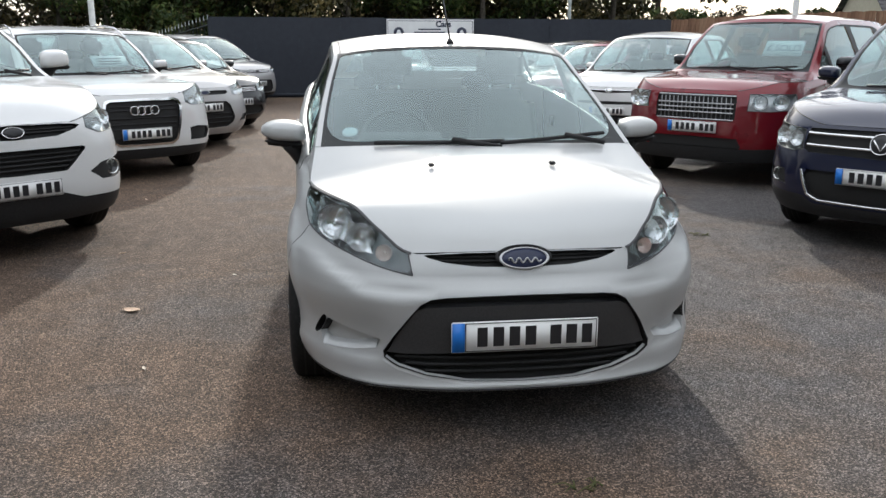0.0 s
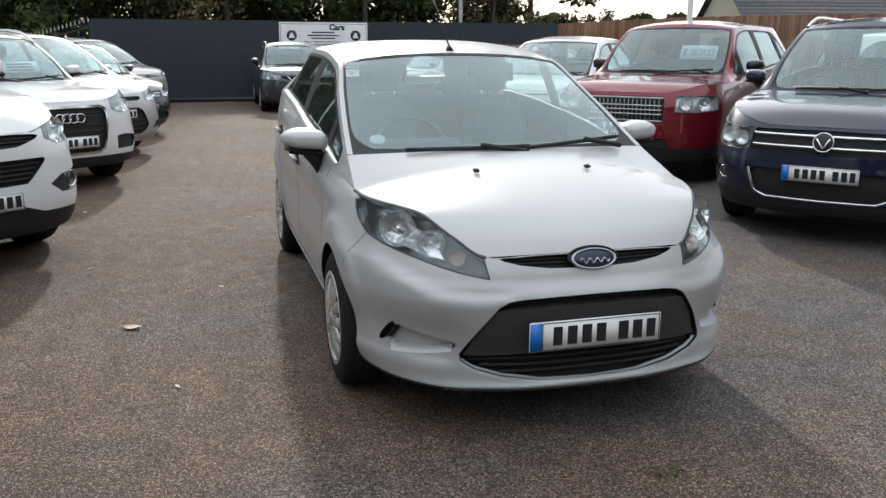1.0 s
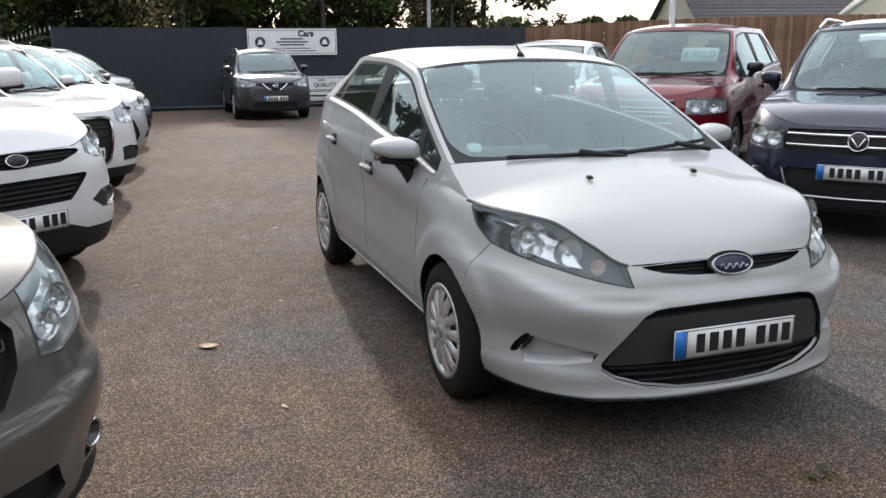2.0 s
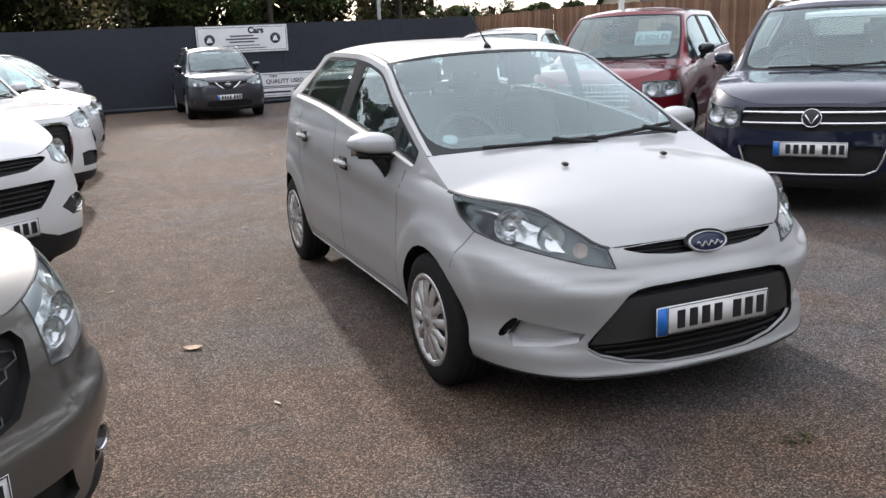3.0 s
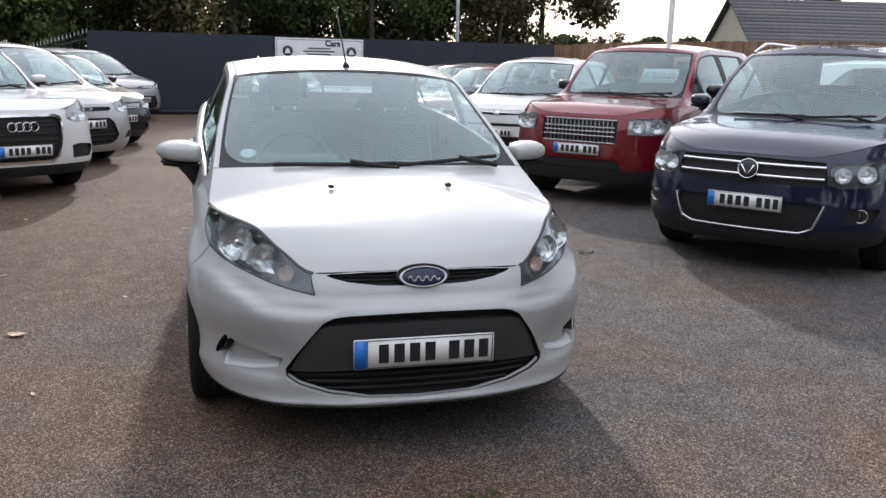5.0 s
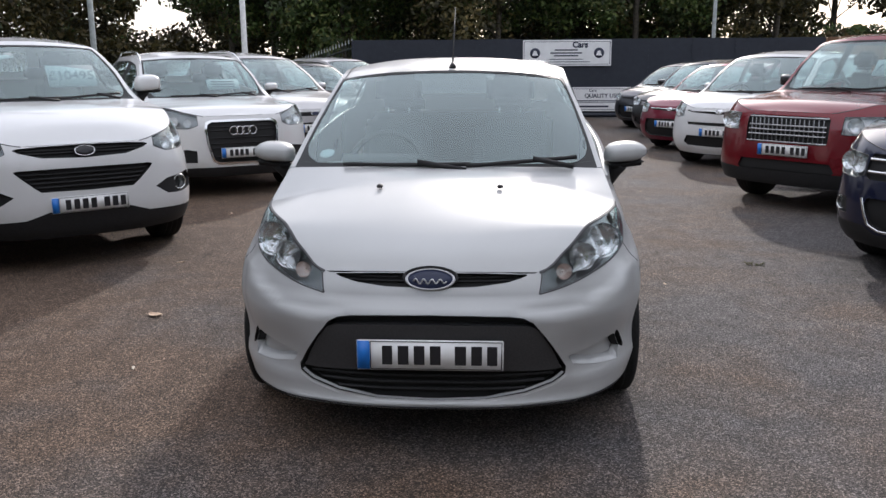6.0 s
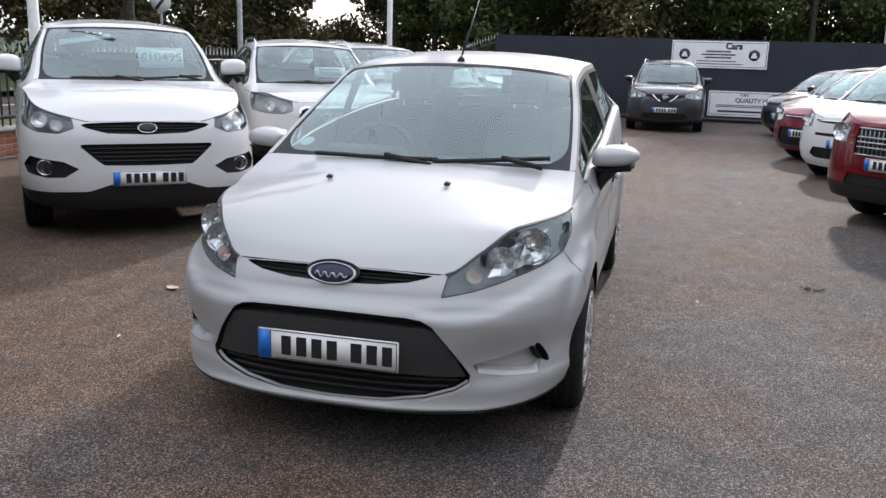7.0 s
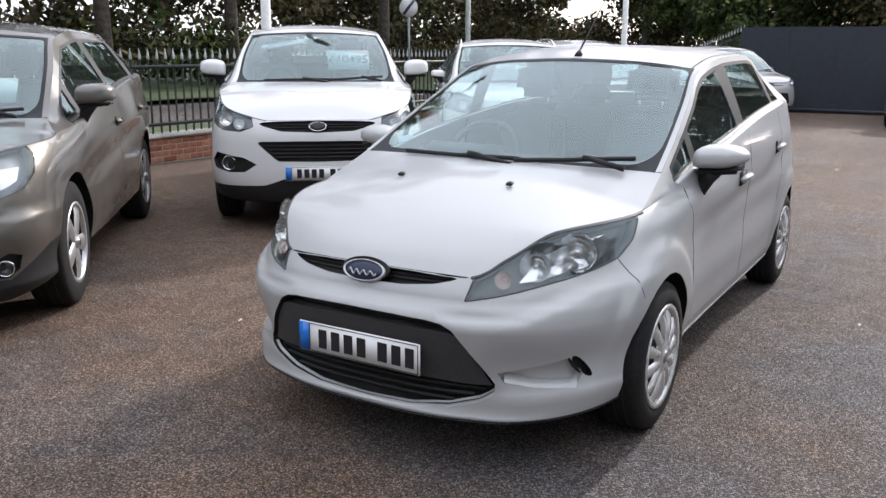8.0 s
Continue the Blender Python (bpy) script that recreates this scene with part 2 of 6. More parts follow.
FLUTED = fluted("fluted_reflector", (0.62, 0.63, 0.64), 22.0)
DARKBEZEL = mat("dark_lamp_bezel", (0.075, 0.076, 0.08), 0.28, 0.4)
LAMPGREY = mat("grey_lamp_bezel", (0.075, 0.076, 0.080), 0.3, 0.3)
BEZEL = mat("lamp_bezel", (0.23, 0.235, 0.24), 0.32, 0.5)
ALLOY = grainy("alloy_wheel", (0.42, 0.42, 0.43), (0.52, 0.52, 0.52), 30.0, 0.32, 0.05, 0.001, 0.7)
TRIM = grainy("wheel_trim", (0.50, 0.50, 0.49), (0.62, 0.62, 0.61), 25.0, 0.26, 0.05, 0.001, 0.6)
SCREEN = glass("windscreen_glass", (0.84, 0.975, 0.965), 0.0, .13)
SIDEGLASS = glass("side_glass", (0.76, 0.84, 0.82), 0.0, .06, .012)
REARGLASS = glass("dusty_rear_glass", (0.80, 0.88, 0.87), 0.0, .05, .05)
LENS = glass("lamp_lens", (0.97, 0.98, 0.98), 0.0, .07)
AMBER = mat("amber_bulb", (0.70, 0.60, 0.56), 0.22, 0.6)
PLATE = mat("plate_white", (0.74, 0.74, 0.72), 0.3)
PLATEB = mat("plate_blue", (0.015, 0.16, 0.55), 0.3)
INK = mat("black_ink", (0.015, 0.015, 0.017), 0.4)
BLUEBADGE = mat("blue_badge", (0.008, 0.014, 0.045), 0.45)
CABIN = grainy("dark_cabin", (0.035, 0.036, 0.037), (0.052, 0.053, 0.054), 14.0, 0.75, 0.02, 0.002)
SEAT = grainy("seat_cloth", (0.045, 0.048, 0.052), (0.065, 0.069, 0.074), 16.0, 0.9, 0.02, 0.003)
# paper darkened and ink lightened: the windscreen's veiling reflection is put into both colours
PAPER = mat("veiled_price_paper", (0.27, 0.33, 0.34), 0.7)
CARDINK = mat("veiled_card_ink", (0.10, 0.13, 0.14), 0.6)


# ---------- mesh helpers ----------
def part(name, bm, material, parent=None, label="", smooth=True):
    """Links a bmesh (or a mesh) as one object under a thing or a part."""
    if isinstance(bm, bpy.types.Mesh):
        me = bm
    else:
        me = bpy.data.meshes.new(name)
        bm.to_mesh(me)
        bm.free()
        for p in me.polygons:
            p.use_smooth = smooth
    if not me.materials:
        me.materials.append(material)
    ob = new(name, me)
    if parent is not None:
        ob.parent = parent
    if label:
        ob["label"] = label
    return ob


def thing(name, at, label, category, group="", kind=""):
    ob = new(name)
    ob.matrix_world = at
    return tagged(ob, label, category, group, kind)


def box(sx, sy, sz, at=(0, 0, 0), rot=(0, 0, 0), bev=0.0, seg=2, bm=None):
    own = bm or bmesh.new()
    tmp = bmesh.new()
    bmesh.ops.create_cube(tmp, size=1, matrix=Matrix.Diagonal((sx, sy, sz, 1)))
    if bev:
        bmesh.ops.bevel(tmp, geom=tmp.edges[:], offset=bev, segments=seg, affect='EDGES', clamp_overlap=True)
    tmp.transform(pose(*at, *rot))
    me = bpy.data.meshes.new("tmp")
    tmp.to_mesh(me)
    tmp.free()
    own.from_mesh(me)
    bpy.data.meshes.remove(me)
    return own


def lathe(profile, n=32, bm=None, m=None, cap=True):
    """Turns (r, h) rows about z."""
    own = bm or bmesh.new()
    rings = []
    for r, h in profile:
        ring = []
        for i in range(n):
            a = 2 * math.pi * i / n
            v = Vector((r * math.cos(a), r * math.sin(a), h))
            ring.append(own.verts.new(m @ v if m else v))
        rings.append(ring)
    for a, b in zip(rings, rings[1:]):
        for i in range(n):
            own.faces.new((a[i], a[(i + 1) % n], b[(i + 1) % n], b[i]))
    for ring, flip in ((rings[0], True), (rings[-1], False)):
        if (cap and (ring[0].co - ring[n // 2].co).length > 1e-4):
            own.faces.new(ring[::-1] if flip else ring)
    return own


def tube(points, r, n=8, bm=None, taper=1.0):
    own = bm or bmesh.new()
    pts = [Vector(p) for p in points]
    prev = None
    for i, p in enumerate(pts):
        d = (pts[min(i + 1, len(pts) - 1)] - pts[max(i - 1, 0)]).normalized()
        s = d.orthogonal().normalized() if prev is None else (prev[1] - d * prev[1].dot(d)).normalized()
        t = d.cross(s)
        rr = r * (1 + (taper - 1) * i / (len(pts) - 1))
        ring = [own.verts.new(p + rr * (math.cos(2 * math.pi * k / n) * s + math.sin(2 * math.pi * k / n) * t)) for k in range(n)]
        if prev is None:
            own.faces.new(ring[::-1])
        else:
            for k in range(n):
                own.faces.new((prev[0][k], prev[0][(k + 1) % n], ring[(k + 1) % n], ring[k]))
        prev = (ring, s)
    own.faces.new(prev[0])
    return own


def pchip(rows):
    """Smooth curve through (x, y) rows that never overshoots."""
    xs = np.array([r[0] for r in rows], float)
    ys = np.array([r[1] for r in rows], float)
    h, d = np.diff(xs), np.diff(ys) / np.diff(xs)
    g = np.zeros(len(xs))
    g[0], g[-1] = d[0], d[-1]
    for i in range(1, len(xs) - 1):
        if d[i - 1] * d[i] > 0:
            w1, w2 = 2 * h[i] + h[i - 1], h[i] + 2 * h[i - 1]
            g[i] = (w1 + w2) / (w1 / d[i - 1] + w2 / d[i])

    def f(x):
        if x <= xs[0]:
            return float(ys[0] + g[0] * (x - xs[0]))
        if x >= xs[-1]:
            return float(ys[-1] + g[-1] * (x - xs[-1]))
        i = int(np.searchsorted(xs, x)) - 1
        i = max(0, min(i, len(h) - 1))
        t = (x - xs[i]) / h[i]
        return float((1 + 2 * t) * (1 - t) ** 2 * ys[i] + t * (1 - t) ** 2 * h[i] * g[i] + t * t * (3 - 2 * t) * ys[i + 1] + t * t * (t - 1) * h[i] * g[i + 1])
    return f


def dense(poly, step, closed=True):
    out = []
    n = len(poly)
    for i in range(n if closed else n - 1):
        a, b = Vector(poly[i]), Vector(poly[(i + 1) % n])
        k = max(1, int(math.ceil((b - a).length / step)))
        out += [a + (b - a) * (j / k) for j in range(k)]
    if not closed:
        out.append(Vector(poly[-1]))
    return out


def inside(poly, pts):
    """Which of the points (n, 2) lie in the polygon."""
    p = np.array([(v[0], v[1]) for v in poly])
    x, y = pts[:, 0], pts[:, 1]
    res = np.zeros(len(pts), bool)
    j = len(p) - 1
    for i in range(len(p)):
        c = ((p[i, 1] > y) != (p[j, 1] > y))
        with np.errstate(divide='ignore', invalid='ignore'):
            xx = (p[j, 0] - p[i, 0]) * (y - p[i, 1]) / (p[j, 1] - p[i, 1]) + p[i, 0]
        res ^= c & (x < xx)
        j = i
    return res


from mathutils.geometry import delaunay_2d_cdt


def cut_sheet(domain, regions, step):
    """Triangles of a flat domain, cut along the outlines of its regions.
    Gives the points and, for the rest and each region, its triangles."""
    polys = [dense(domain, step)] + [dense(r, step * 0.7) for r in regions]
    pts, edges = [], []
    for poly in polys:
        o = len(pts)
        pts += poly
        edges += [(o + i, o + (i + 1) % len(poly)) for i in range(len(poly))]
    arr = np.array([(p[0], p[1]) for p in pts])
    lo, hi = arr.min(0), arr.max(0)
    gx, gy = np.meshgrid(np.arange(lo[0], hi[0], step), np.arange(lo[1], hi[1], step))
    g = np.stack([gx.ravel(), gy.ravel()], 1)
    g = g[inside(polys[0], g)]
    keep = []
    for chunk in np.array_split(g, max(1, len(g) // 400)):
        d = np.min(np.sum((chunk[:, None, :] - arr[None]) ** 2, 2), 1)
        keep.append(chunk[d > (0.55 * step) ** 2])
    g = np.concatenate(keep)
    pts = pts + [Vector((float(a), float(b))) for a, b in g]
    vo, _, fo, *_ = delaunay_2d_cdt(pts, edges, [], 0, 1e-5)
    va = np.array([(v[0], v[1]) for v in vo])
    tri = np.array([f for f in fo if len(f) == 3])
    cen = va[tri].mean(1)
    ok = inside(polys[0], cen)
    tri, cen = tri[ok], cen[ok]
    owner = np.zeros(len(tri), int)
    for i, r in enumerate(polys[1:]):
        owner[inside(r, cen)] = i + 1
    return va, [tri[owner == i] for i in range(len(regions) + 1)], polys[1:]


def sheet_mesh(name, va, tri, fn, off=0.0, sides=(1,), outline=None):
    """Maps flat triangles by fn(u, v), moved off along the normal, on one or both halves. outline: also walls from the skin to that depth."""
    used = np.unique(tri)
    at = {int(k): i for i, k in enumerate(used)}
    P, N = [], []

    def spot(u, v, o):
        e = 2e-3
        p = Vector(fn(u, v))
        n = (Vector(fn(u + e, v)) - Vector(fn(u - e, v))).cross(Vector(fn(u, v + e)) - Vector(fn(u, v - e)))
        n = n.normalized() if n.length > 1e-12 else Vector((0, -1, 0))
        return p + n * o, n
    for k in used:
        p, n = spot(va[k, 0], va[k, 1], off)
        P.append(p)
        N.append(n)
    verts, norms, faces = [], [], []
    for sgn in sides:
        o = len(verts)
        verts += [Vector((p.x * sgn, p.y, p.z)) for p in P]
        norms += [Vector((n.x * sgn, n.y, n.z)) for n in N]
        for t in tri:
            f = [o + at[int(i)] for i in t]
            faces.append(f if sgn > 0 else f[::-1])
        if outline is not None and off:
            o = len(verts)
            for q in outline:
                p0, n0 = spot(q[0], q[1], 0.0)
                p1, _ = spot(q[0], q[1], off)
                for p in (p0, p1):
                    verts.append(Vector((p.x * sgn, p.y, p.z)))
                    norms.append(Vector((n0.x * sgn, n0.y, n0.z)))
            k = len(outline)
            for i in range(k):
                if abs(outline[i][0]) < 1e-4 and abs(outline[(i + 1) % k][0]) < 1e-4:
                    continue                    # no wall along the middle of the car
                a, b = o + 2 * i, o + 2 * ((i + 1) % k)
                faces.append([a, b, b + 1, a + 1])
    me = bpy.data.meshes.new(name)
    me.from_pydata(verts, [], faces)
    me.validate()
    for p in me.polygons:
        p.use_smooth = True
    if outline is None or not off:
        me.normals_split_custom_set_from_vertices(norms)
    return me


def patch(name, C, B, nu=16, nv=20, pu=2.0, va=0.0, vb=1.0, ua=-1.0, ub=1.0, lift=0.0):
    """A crowned skin across the car: C(v) its centre line, B(v) its right edge."""
    bm = bmesh.new()
    grid = []
    for j in range(nv + 1):
        v = va + (vb - va) * j / nv
        c, b = Vector(C(v)), Vector(B(v))
        row = []
        for i in range(2 * nu + 1):
            u = ua + (ub - ua) * i / (2 * nu)
            w = abs(u) ** pu
            row.append(bm.verts.new((u * b.x, c.y + (b.y - c.y) * w, c.z + (b.z - c.z) * w + lift)))
        grid.append(row)
    for j in range(nv):
        for i in range(2 * nu):
            bm.faces.new((grid[j][i], grid[j][i + 1], grid[j + 1][i + 1], grid[j + 1][i]))
    return bm


def curve3(rows):
    """Smooth curve through rows (t, x, y, z)."""
    f = [pchip([(r[0], r[i]) for r in rows]) for i in (1, 2, 3)]
    return lambda t: (f[0](t), f[1](t), f[2](t))


# ---------- the shape of a car body ----------
def ease(t):
    t = max(0.0, min(1.0, t))
    return t * t * (3 - 2 * t)


CREST = pchip([(0, .583), (.2, .577), (.33, .560), (.42, .568), (.5, .600), (.58, .632), (.68, .652), (1, .660)])   # the bumper's upper edge


class Shell:
    def __init__(s, d):
        s.d = d
        s.W, s.F, s.R, s.K = (pchip(d[k]) for k in ("W", "F", "R", "K"))
        s.D, s.Dr, s.p, s.L = d["D"], d["Dr"], d["p"], d["L"]
        s.yw, s.zw, s.Ra = d["wheels"], d["hub"], d["arch"]
        top = []
        for kind, v, z in d["top"]:
            top.append((s.s_of(kind, v, z), z))
        s.top = pchip(top)
        s.side = d["L"] - s.D - s.Dr
        s.line = None
        ys = np.linspace(.3, s.L - .02, 90)
        row = [s.belt(y) for y in ys]
        s.line = (ys, np.array([p.x for p in row]), np.array([p.z for p in row]))
        s.y0 = d["glass_y"][0] - .27            # where the pillar grows out of the wing
        b = s.belt(s.y0)
        rows = [(s.y0, b.x, b.z + .003)] + list(d["rail"])
        s.U = (pchip([(r[0], r[1]) for r in rows]), pchip([(r[0], r[2]) for r in rows]))

    def width(s, z, y):
        f = max(0.0, (2.0 - y) / 2.0) ** 2 * s.K(z) + max(0.0, (y - s.L + 1.3) / 1.3) ** 2 * s.d.get("taper", 0.07)
        w = s.W(z) * (1 - f)
        g = min(1, max(0, (y - s.yw[0] - .1) / .5)) * min(1, max(0, (s.yw[1] + .3 - y) / .5))
        zf = s.d.get("crease", .74) + .075 * (y - 1.2)
        if g > 0:                                # pressed line along the doors
            w -= .013 * g * math.exp(-((z - zf + .06) / .06) ** 2) + .007 * g * math.exp(-((z - .40) / .07) ** 2)
        for c in s.yw:
            lip = s.d.get("arch_lip", 0.0)
            if lip and abs(y - c) < .6 and z < .80:   # raised ring round the wheel opening
                r = math.hypot(y - c, z - s.zw)
                w += lip / (1 + math.exp(max(-30, min(30, (r - s.Ra - .11) / .011)))) * min(1, max(0, (z - .22) / .2))
            w += s.d.get("flare", 0.014) * math.exp(-((y - c) / 0.42) ** 2 - ((z - s.zw - s.Ra) / 0.16) ** 2)
        return w

    def ring(s, q, z):
        yf, yr = s.F(z), s.R(z)
        if q <= 1 or q >= 2:
            th = (q if q <= 1 else 3 - q) * math.pi / 2
            sn, c = math.sin(th), math.cos(th)
            rho = (abs(sn) ** s.p + abs(c) ** s.p) ** (-1 / s.p)
            y = yf + s.D * (1 - rho * c) if q <= 1 else yr - s.Dr * (1 - rho * c)
            x = s.width(z, y) * rho * sn
            k = s.d.get("ridge", 0.0)
            if q <= 1 and k and z < .68:         # pressed edge round the bumper
                zr = s.d.get("crest", CREST)(q)
                o = k * (1 - .55 * ease((q - .52) / .25)) / (1 + math.exp(max(-40, min(40, (z - zr) / .009)))) * min(1, max(0, (z - .36) / .18)) * min(1, (1 - q) / .25)
                side = ease((q - .31) / .11) * ease((1 - q) / .22)
                o -= .020 * side * math.exp(-((z - .41) / .075) ** 2)    # hollow above the lower lip
                o += .012 * side * ease((.335 - z) / .05)                # lip along the bottom
                x, y = x + o * sn, y - o * c
            return Vector((x, y, z))
        y = yf + s.D + (q - 1) * (yr - s.Dr - yf - s.D)
        return Vector((s.width(z, y), y, z))

    def s_of(s, kind, v, z):
        if kind == "s":
            return v
        yf, yr = s.F(z), s.R(z)
        if kind == "x":
            y = yf
            for _ in range(6):
                a = min(0.9999, abs(v) / s.width(z, y))
                b = (1 - a ** s.p) ** (1 / s.p)
                y = yf + s.D * (1 - b)
            q = math.atan2(a, b) / (math.pi / 2)
            return q if v >= 0 else -q
        if v < yf + s.D:
            b = 1 - (v - yf) / s.D
            b = max(0.0, min(1.0, b))
            return math.atan2((1 - b ** s.p) ** (1 / s.p), b) / (math.pi / 2)
        if v <= yr - s.Dr:
            return 1 + (v - yf - s.D) / (yr - s.Dr - yf - s.D)
        b = max(0.0, min(1.0, 1 - (yr - v) / s.Dr))
        return 3 - math.atan2((1 - b ** s.p) ** (1 / s.p), b) / (math.pi / 2)

    # flat coordinates of about true length
    def u_of(s, q):
        return q * 1.35 if q <= 1 else 1.35 + (q - 1) * s.side if q <= 2 else 1.35 + s.side + (q - 2) * 1.35

    def q_of(s, u):
        return u / 1.35 if u <= 1.35 else 1 + (u - 1.35) / s.side if u <= 1.35 + s.side else 2 + (u - 1.35 - s.side) / 1.35

    def flat(s, kind, v, z):
        return (s.u_of(s.s_of(kind, v, z)), z)

    def skin(s, u, z):
        if u < 0:
            p = s.ring(s.q_of(-u), z)
            return Vector((-p.x, p.y, p.z))
        return s.ring(min(3.0, s.q_of(u)), z)

    def belt(s, y):
        if s.line:
            return Vector((float(np.interp(y, s.line[0], s.line[1])), y, float(np.interp(y, s.line[0], s.line[2]))))
        z = 1.0
        for _ in range(8):
            z = s.top(s.s_of("y", y, z))
        q = s.s_of("y", y, z)
        return s.ring(q, z)

    def rail(s, y):
        return Vector((s.U[0](y), y, s.U[1](y)))

    def glasshouse(s, y, z):
        b, r = s.belt(y), s.rail(y)
        t = max(0.0, (z - b.z) / max(1e-3, r.z - b.z))
        k = .034 * min(1.0, max(0.0, (y - s.y0 - .20) / .35)) * min(1.0, max(0.0, (s.L - .55 - y) / .4))
        e = min(1.0, (z - b.z) / .022) if z > b.z else 0.0
        x0 = b.x - k * e * e * (3 - 2 * e)       # a small shoulder under the glass
        return Vector((x0 + (r.x - x0) * (t + 0.10 * t * (t - 1)), y, z))


def ribbon(name, fn, pts, width, off, material, parent, step=0.04, label=""):
    """A narrow strip along a line on the skin."""
    line = dense(pts, step, closed=False)
    bm = bmesh.new()
    prev = None
    for i, p in enumerate(line):
        a, b = line[max(0, i - 1)], line[min(len(line) - 1, i + 1)]
        d = (b - a).normalized()
        n2 = Vector((-d.y, d.x)) * width / 2
        row = []
        for sg in (1, -1):
            u, v = p.x + n2.x * sg, p.y + n2.y * sg
            e = 2e-3
            P = Vector(fn(u, v))
            N = (Vector(fn(u + e, v)) - Vector(fn(u - e, v))).cross(Vector(fn(u, v + e)) - Vector(fn(u, v - e))).normalized()
            if N.dot(P - Vector((0, 2.0, .55))) < 0:
                N = -N
            row.append((bm.verts.new(P + N * off), bm.verts.new(P + N * (off - 0.010))))
        if prev:
            for (a0, a1), (b0, b1) in (((prev[0][0], prev[1][0]), (row[0][0], row[1][0])), ((prev[0][1], prev[0][0]), (row[0][1], row[0][0])), ((prev[1][0], prev[1][1]), (row[1][0], row[1][1]))):
                bm.faces.new((a0, a1, b1, b0))
        prev = row
    return part(name, bm, material, parent, label)


def ribbon_pair(name, sh, pts, width, off, material, parent, house=False, label=""):
    """The same strip on both flanks."""
    fn = sh.glasshouse if house else sh.skin
    for sg in (1, -1):
        f = fn if sg > 0 else (lambda u, v: Vector((-fn(u, v).x, fn(u, v).y, fn(u, v).z)))
        ribbon(name, f, pts, width, off, material, parent, 0.05, label)


def text_mesh(words, size, name="lettering", depth=0.001, heavy=.022):
    cu = bpy.data.curves.new(name, 'FONT')
    cu.body, cu.size, cu.align_x, cu.align_y, cu.extrude, cu.offset = words, size, 'CENTER', 'CENTER', depth, size * heavy
    ob = bpy.data.objects.new(name, cu)
    scene.collection.objects.link(ob)
    me = bpy.data.meshes.new_from_object(ob.evaluated_get(bpy.context.evaluated_depsgraph_get()))
    bpy.data.objects.remove(ob)
    bpy.data.curves.remove(cu)
    me.name = name
    me.materials.clear()
    return me


def wheel(parent, x, y, z, r, width, rim_r, style, side, rim_mat):
    """Tyre and rim; its outer face at x, on the flank given by side."""
    m = pose(x, y, z, 0, 90 * side, 0)
    w = new("wheel")
    w.parent = parent
    w.matrix_local = m
    h = width
    prof = [(rim_r - .012, -.012), (rim_r + .006, 0.0), (rim_r + .03, .004), (r - .03, -.002), (r - .008, -.014), (r, -.03), (r, -h + .03), (r - .01, -h + .012), (r - .04, -h), (rim_r, -h + .01)]
    bm = lathe(prof, 48, cap=False)
    tyre = part("tyre", bm, RUBBER, w)
    # grooves round the tread
    for k in (-.3, -.5, -.7):
        part("tread_groove", lathe([(r + .0006, h * k - .004), (r + .0012, h * k), (r + .0006, h * k + .004)], 40, cap=False), VOID, tyre)
    part("brake_disc", lathe([(.02, -.07), (rim_r * .72, -.07), (rim_r * .72, -.06), (.02, -.06)], 28), BEZEL, w)
    part("barrel", lathe([(rim_r - .012, -.01), (rim_r - .014, -h + .02), (rim_r * .3, -h + .025)], 32, cap=False), VOID, w)
    # rim: a lip, a hub and its spokes
    rim = bmesh.new()
    lathe([(rim_r - .022, -.02), (rim_r - .014, .002), (rim_r + .006, .004), (rim_r + .008, -.006)], 44, rim, cap=False)
    lathe([(.002, .012), (.028, .010), (.034, .0), (.036, -.03)], 20, rim)
    rim_ob = part("rim", rim, rim_mat, w)
    n, wide_in, wide_out, dish = style
    if n > 8:
        part("trim_plate", lathe([(rim_r * .48, -.004), (rim_r * .40, .006), (.03, .008)], 30, cap=False), rim_mat, w)
    sp = bmesh.new()
    rings = [(.03, -.004), (rim_r * .35, .006), (rim_r * .7, .004), (rim_r - .015, -.006)]
    prev = None
    for k, (rr, hh) in enumerate(rings):
        ww = wide_in + (wide_out - wide_in) * k / 3
        row = [sp.verts.new((rr, ww * q, hh - dish * math.sin(math.pi * k / 3) - (.012 if abs(q) > .9 else 0))) for q in (-1, -.6, .6, 1)]
        if prev:
            for i in range(3):
                sp.faces.new((prev[i], row[i], row[i + 1], prev[i + 1]))
        prev = row
    me = bpy.data.meshes.new("spoke")
    sp.to_mesh(me)
    sp.free()
    for p in me.polygons:
        p.use_smooth = True
    me.materials.append(rim_mat)
    for k in range(n):
        s = new("spoke", me)
        s.parent = w
        s.matrix_local = pose(0, 0, 0, 0, 0, 360 * k / n + 7)
    part("hub_cap", lathe([(.001, .016), (.018, .0155), (.024, .012)], 16), BEZEL if n > 8 else CHROME, w)
    return w


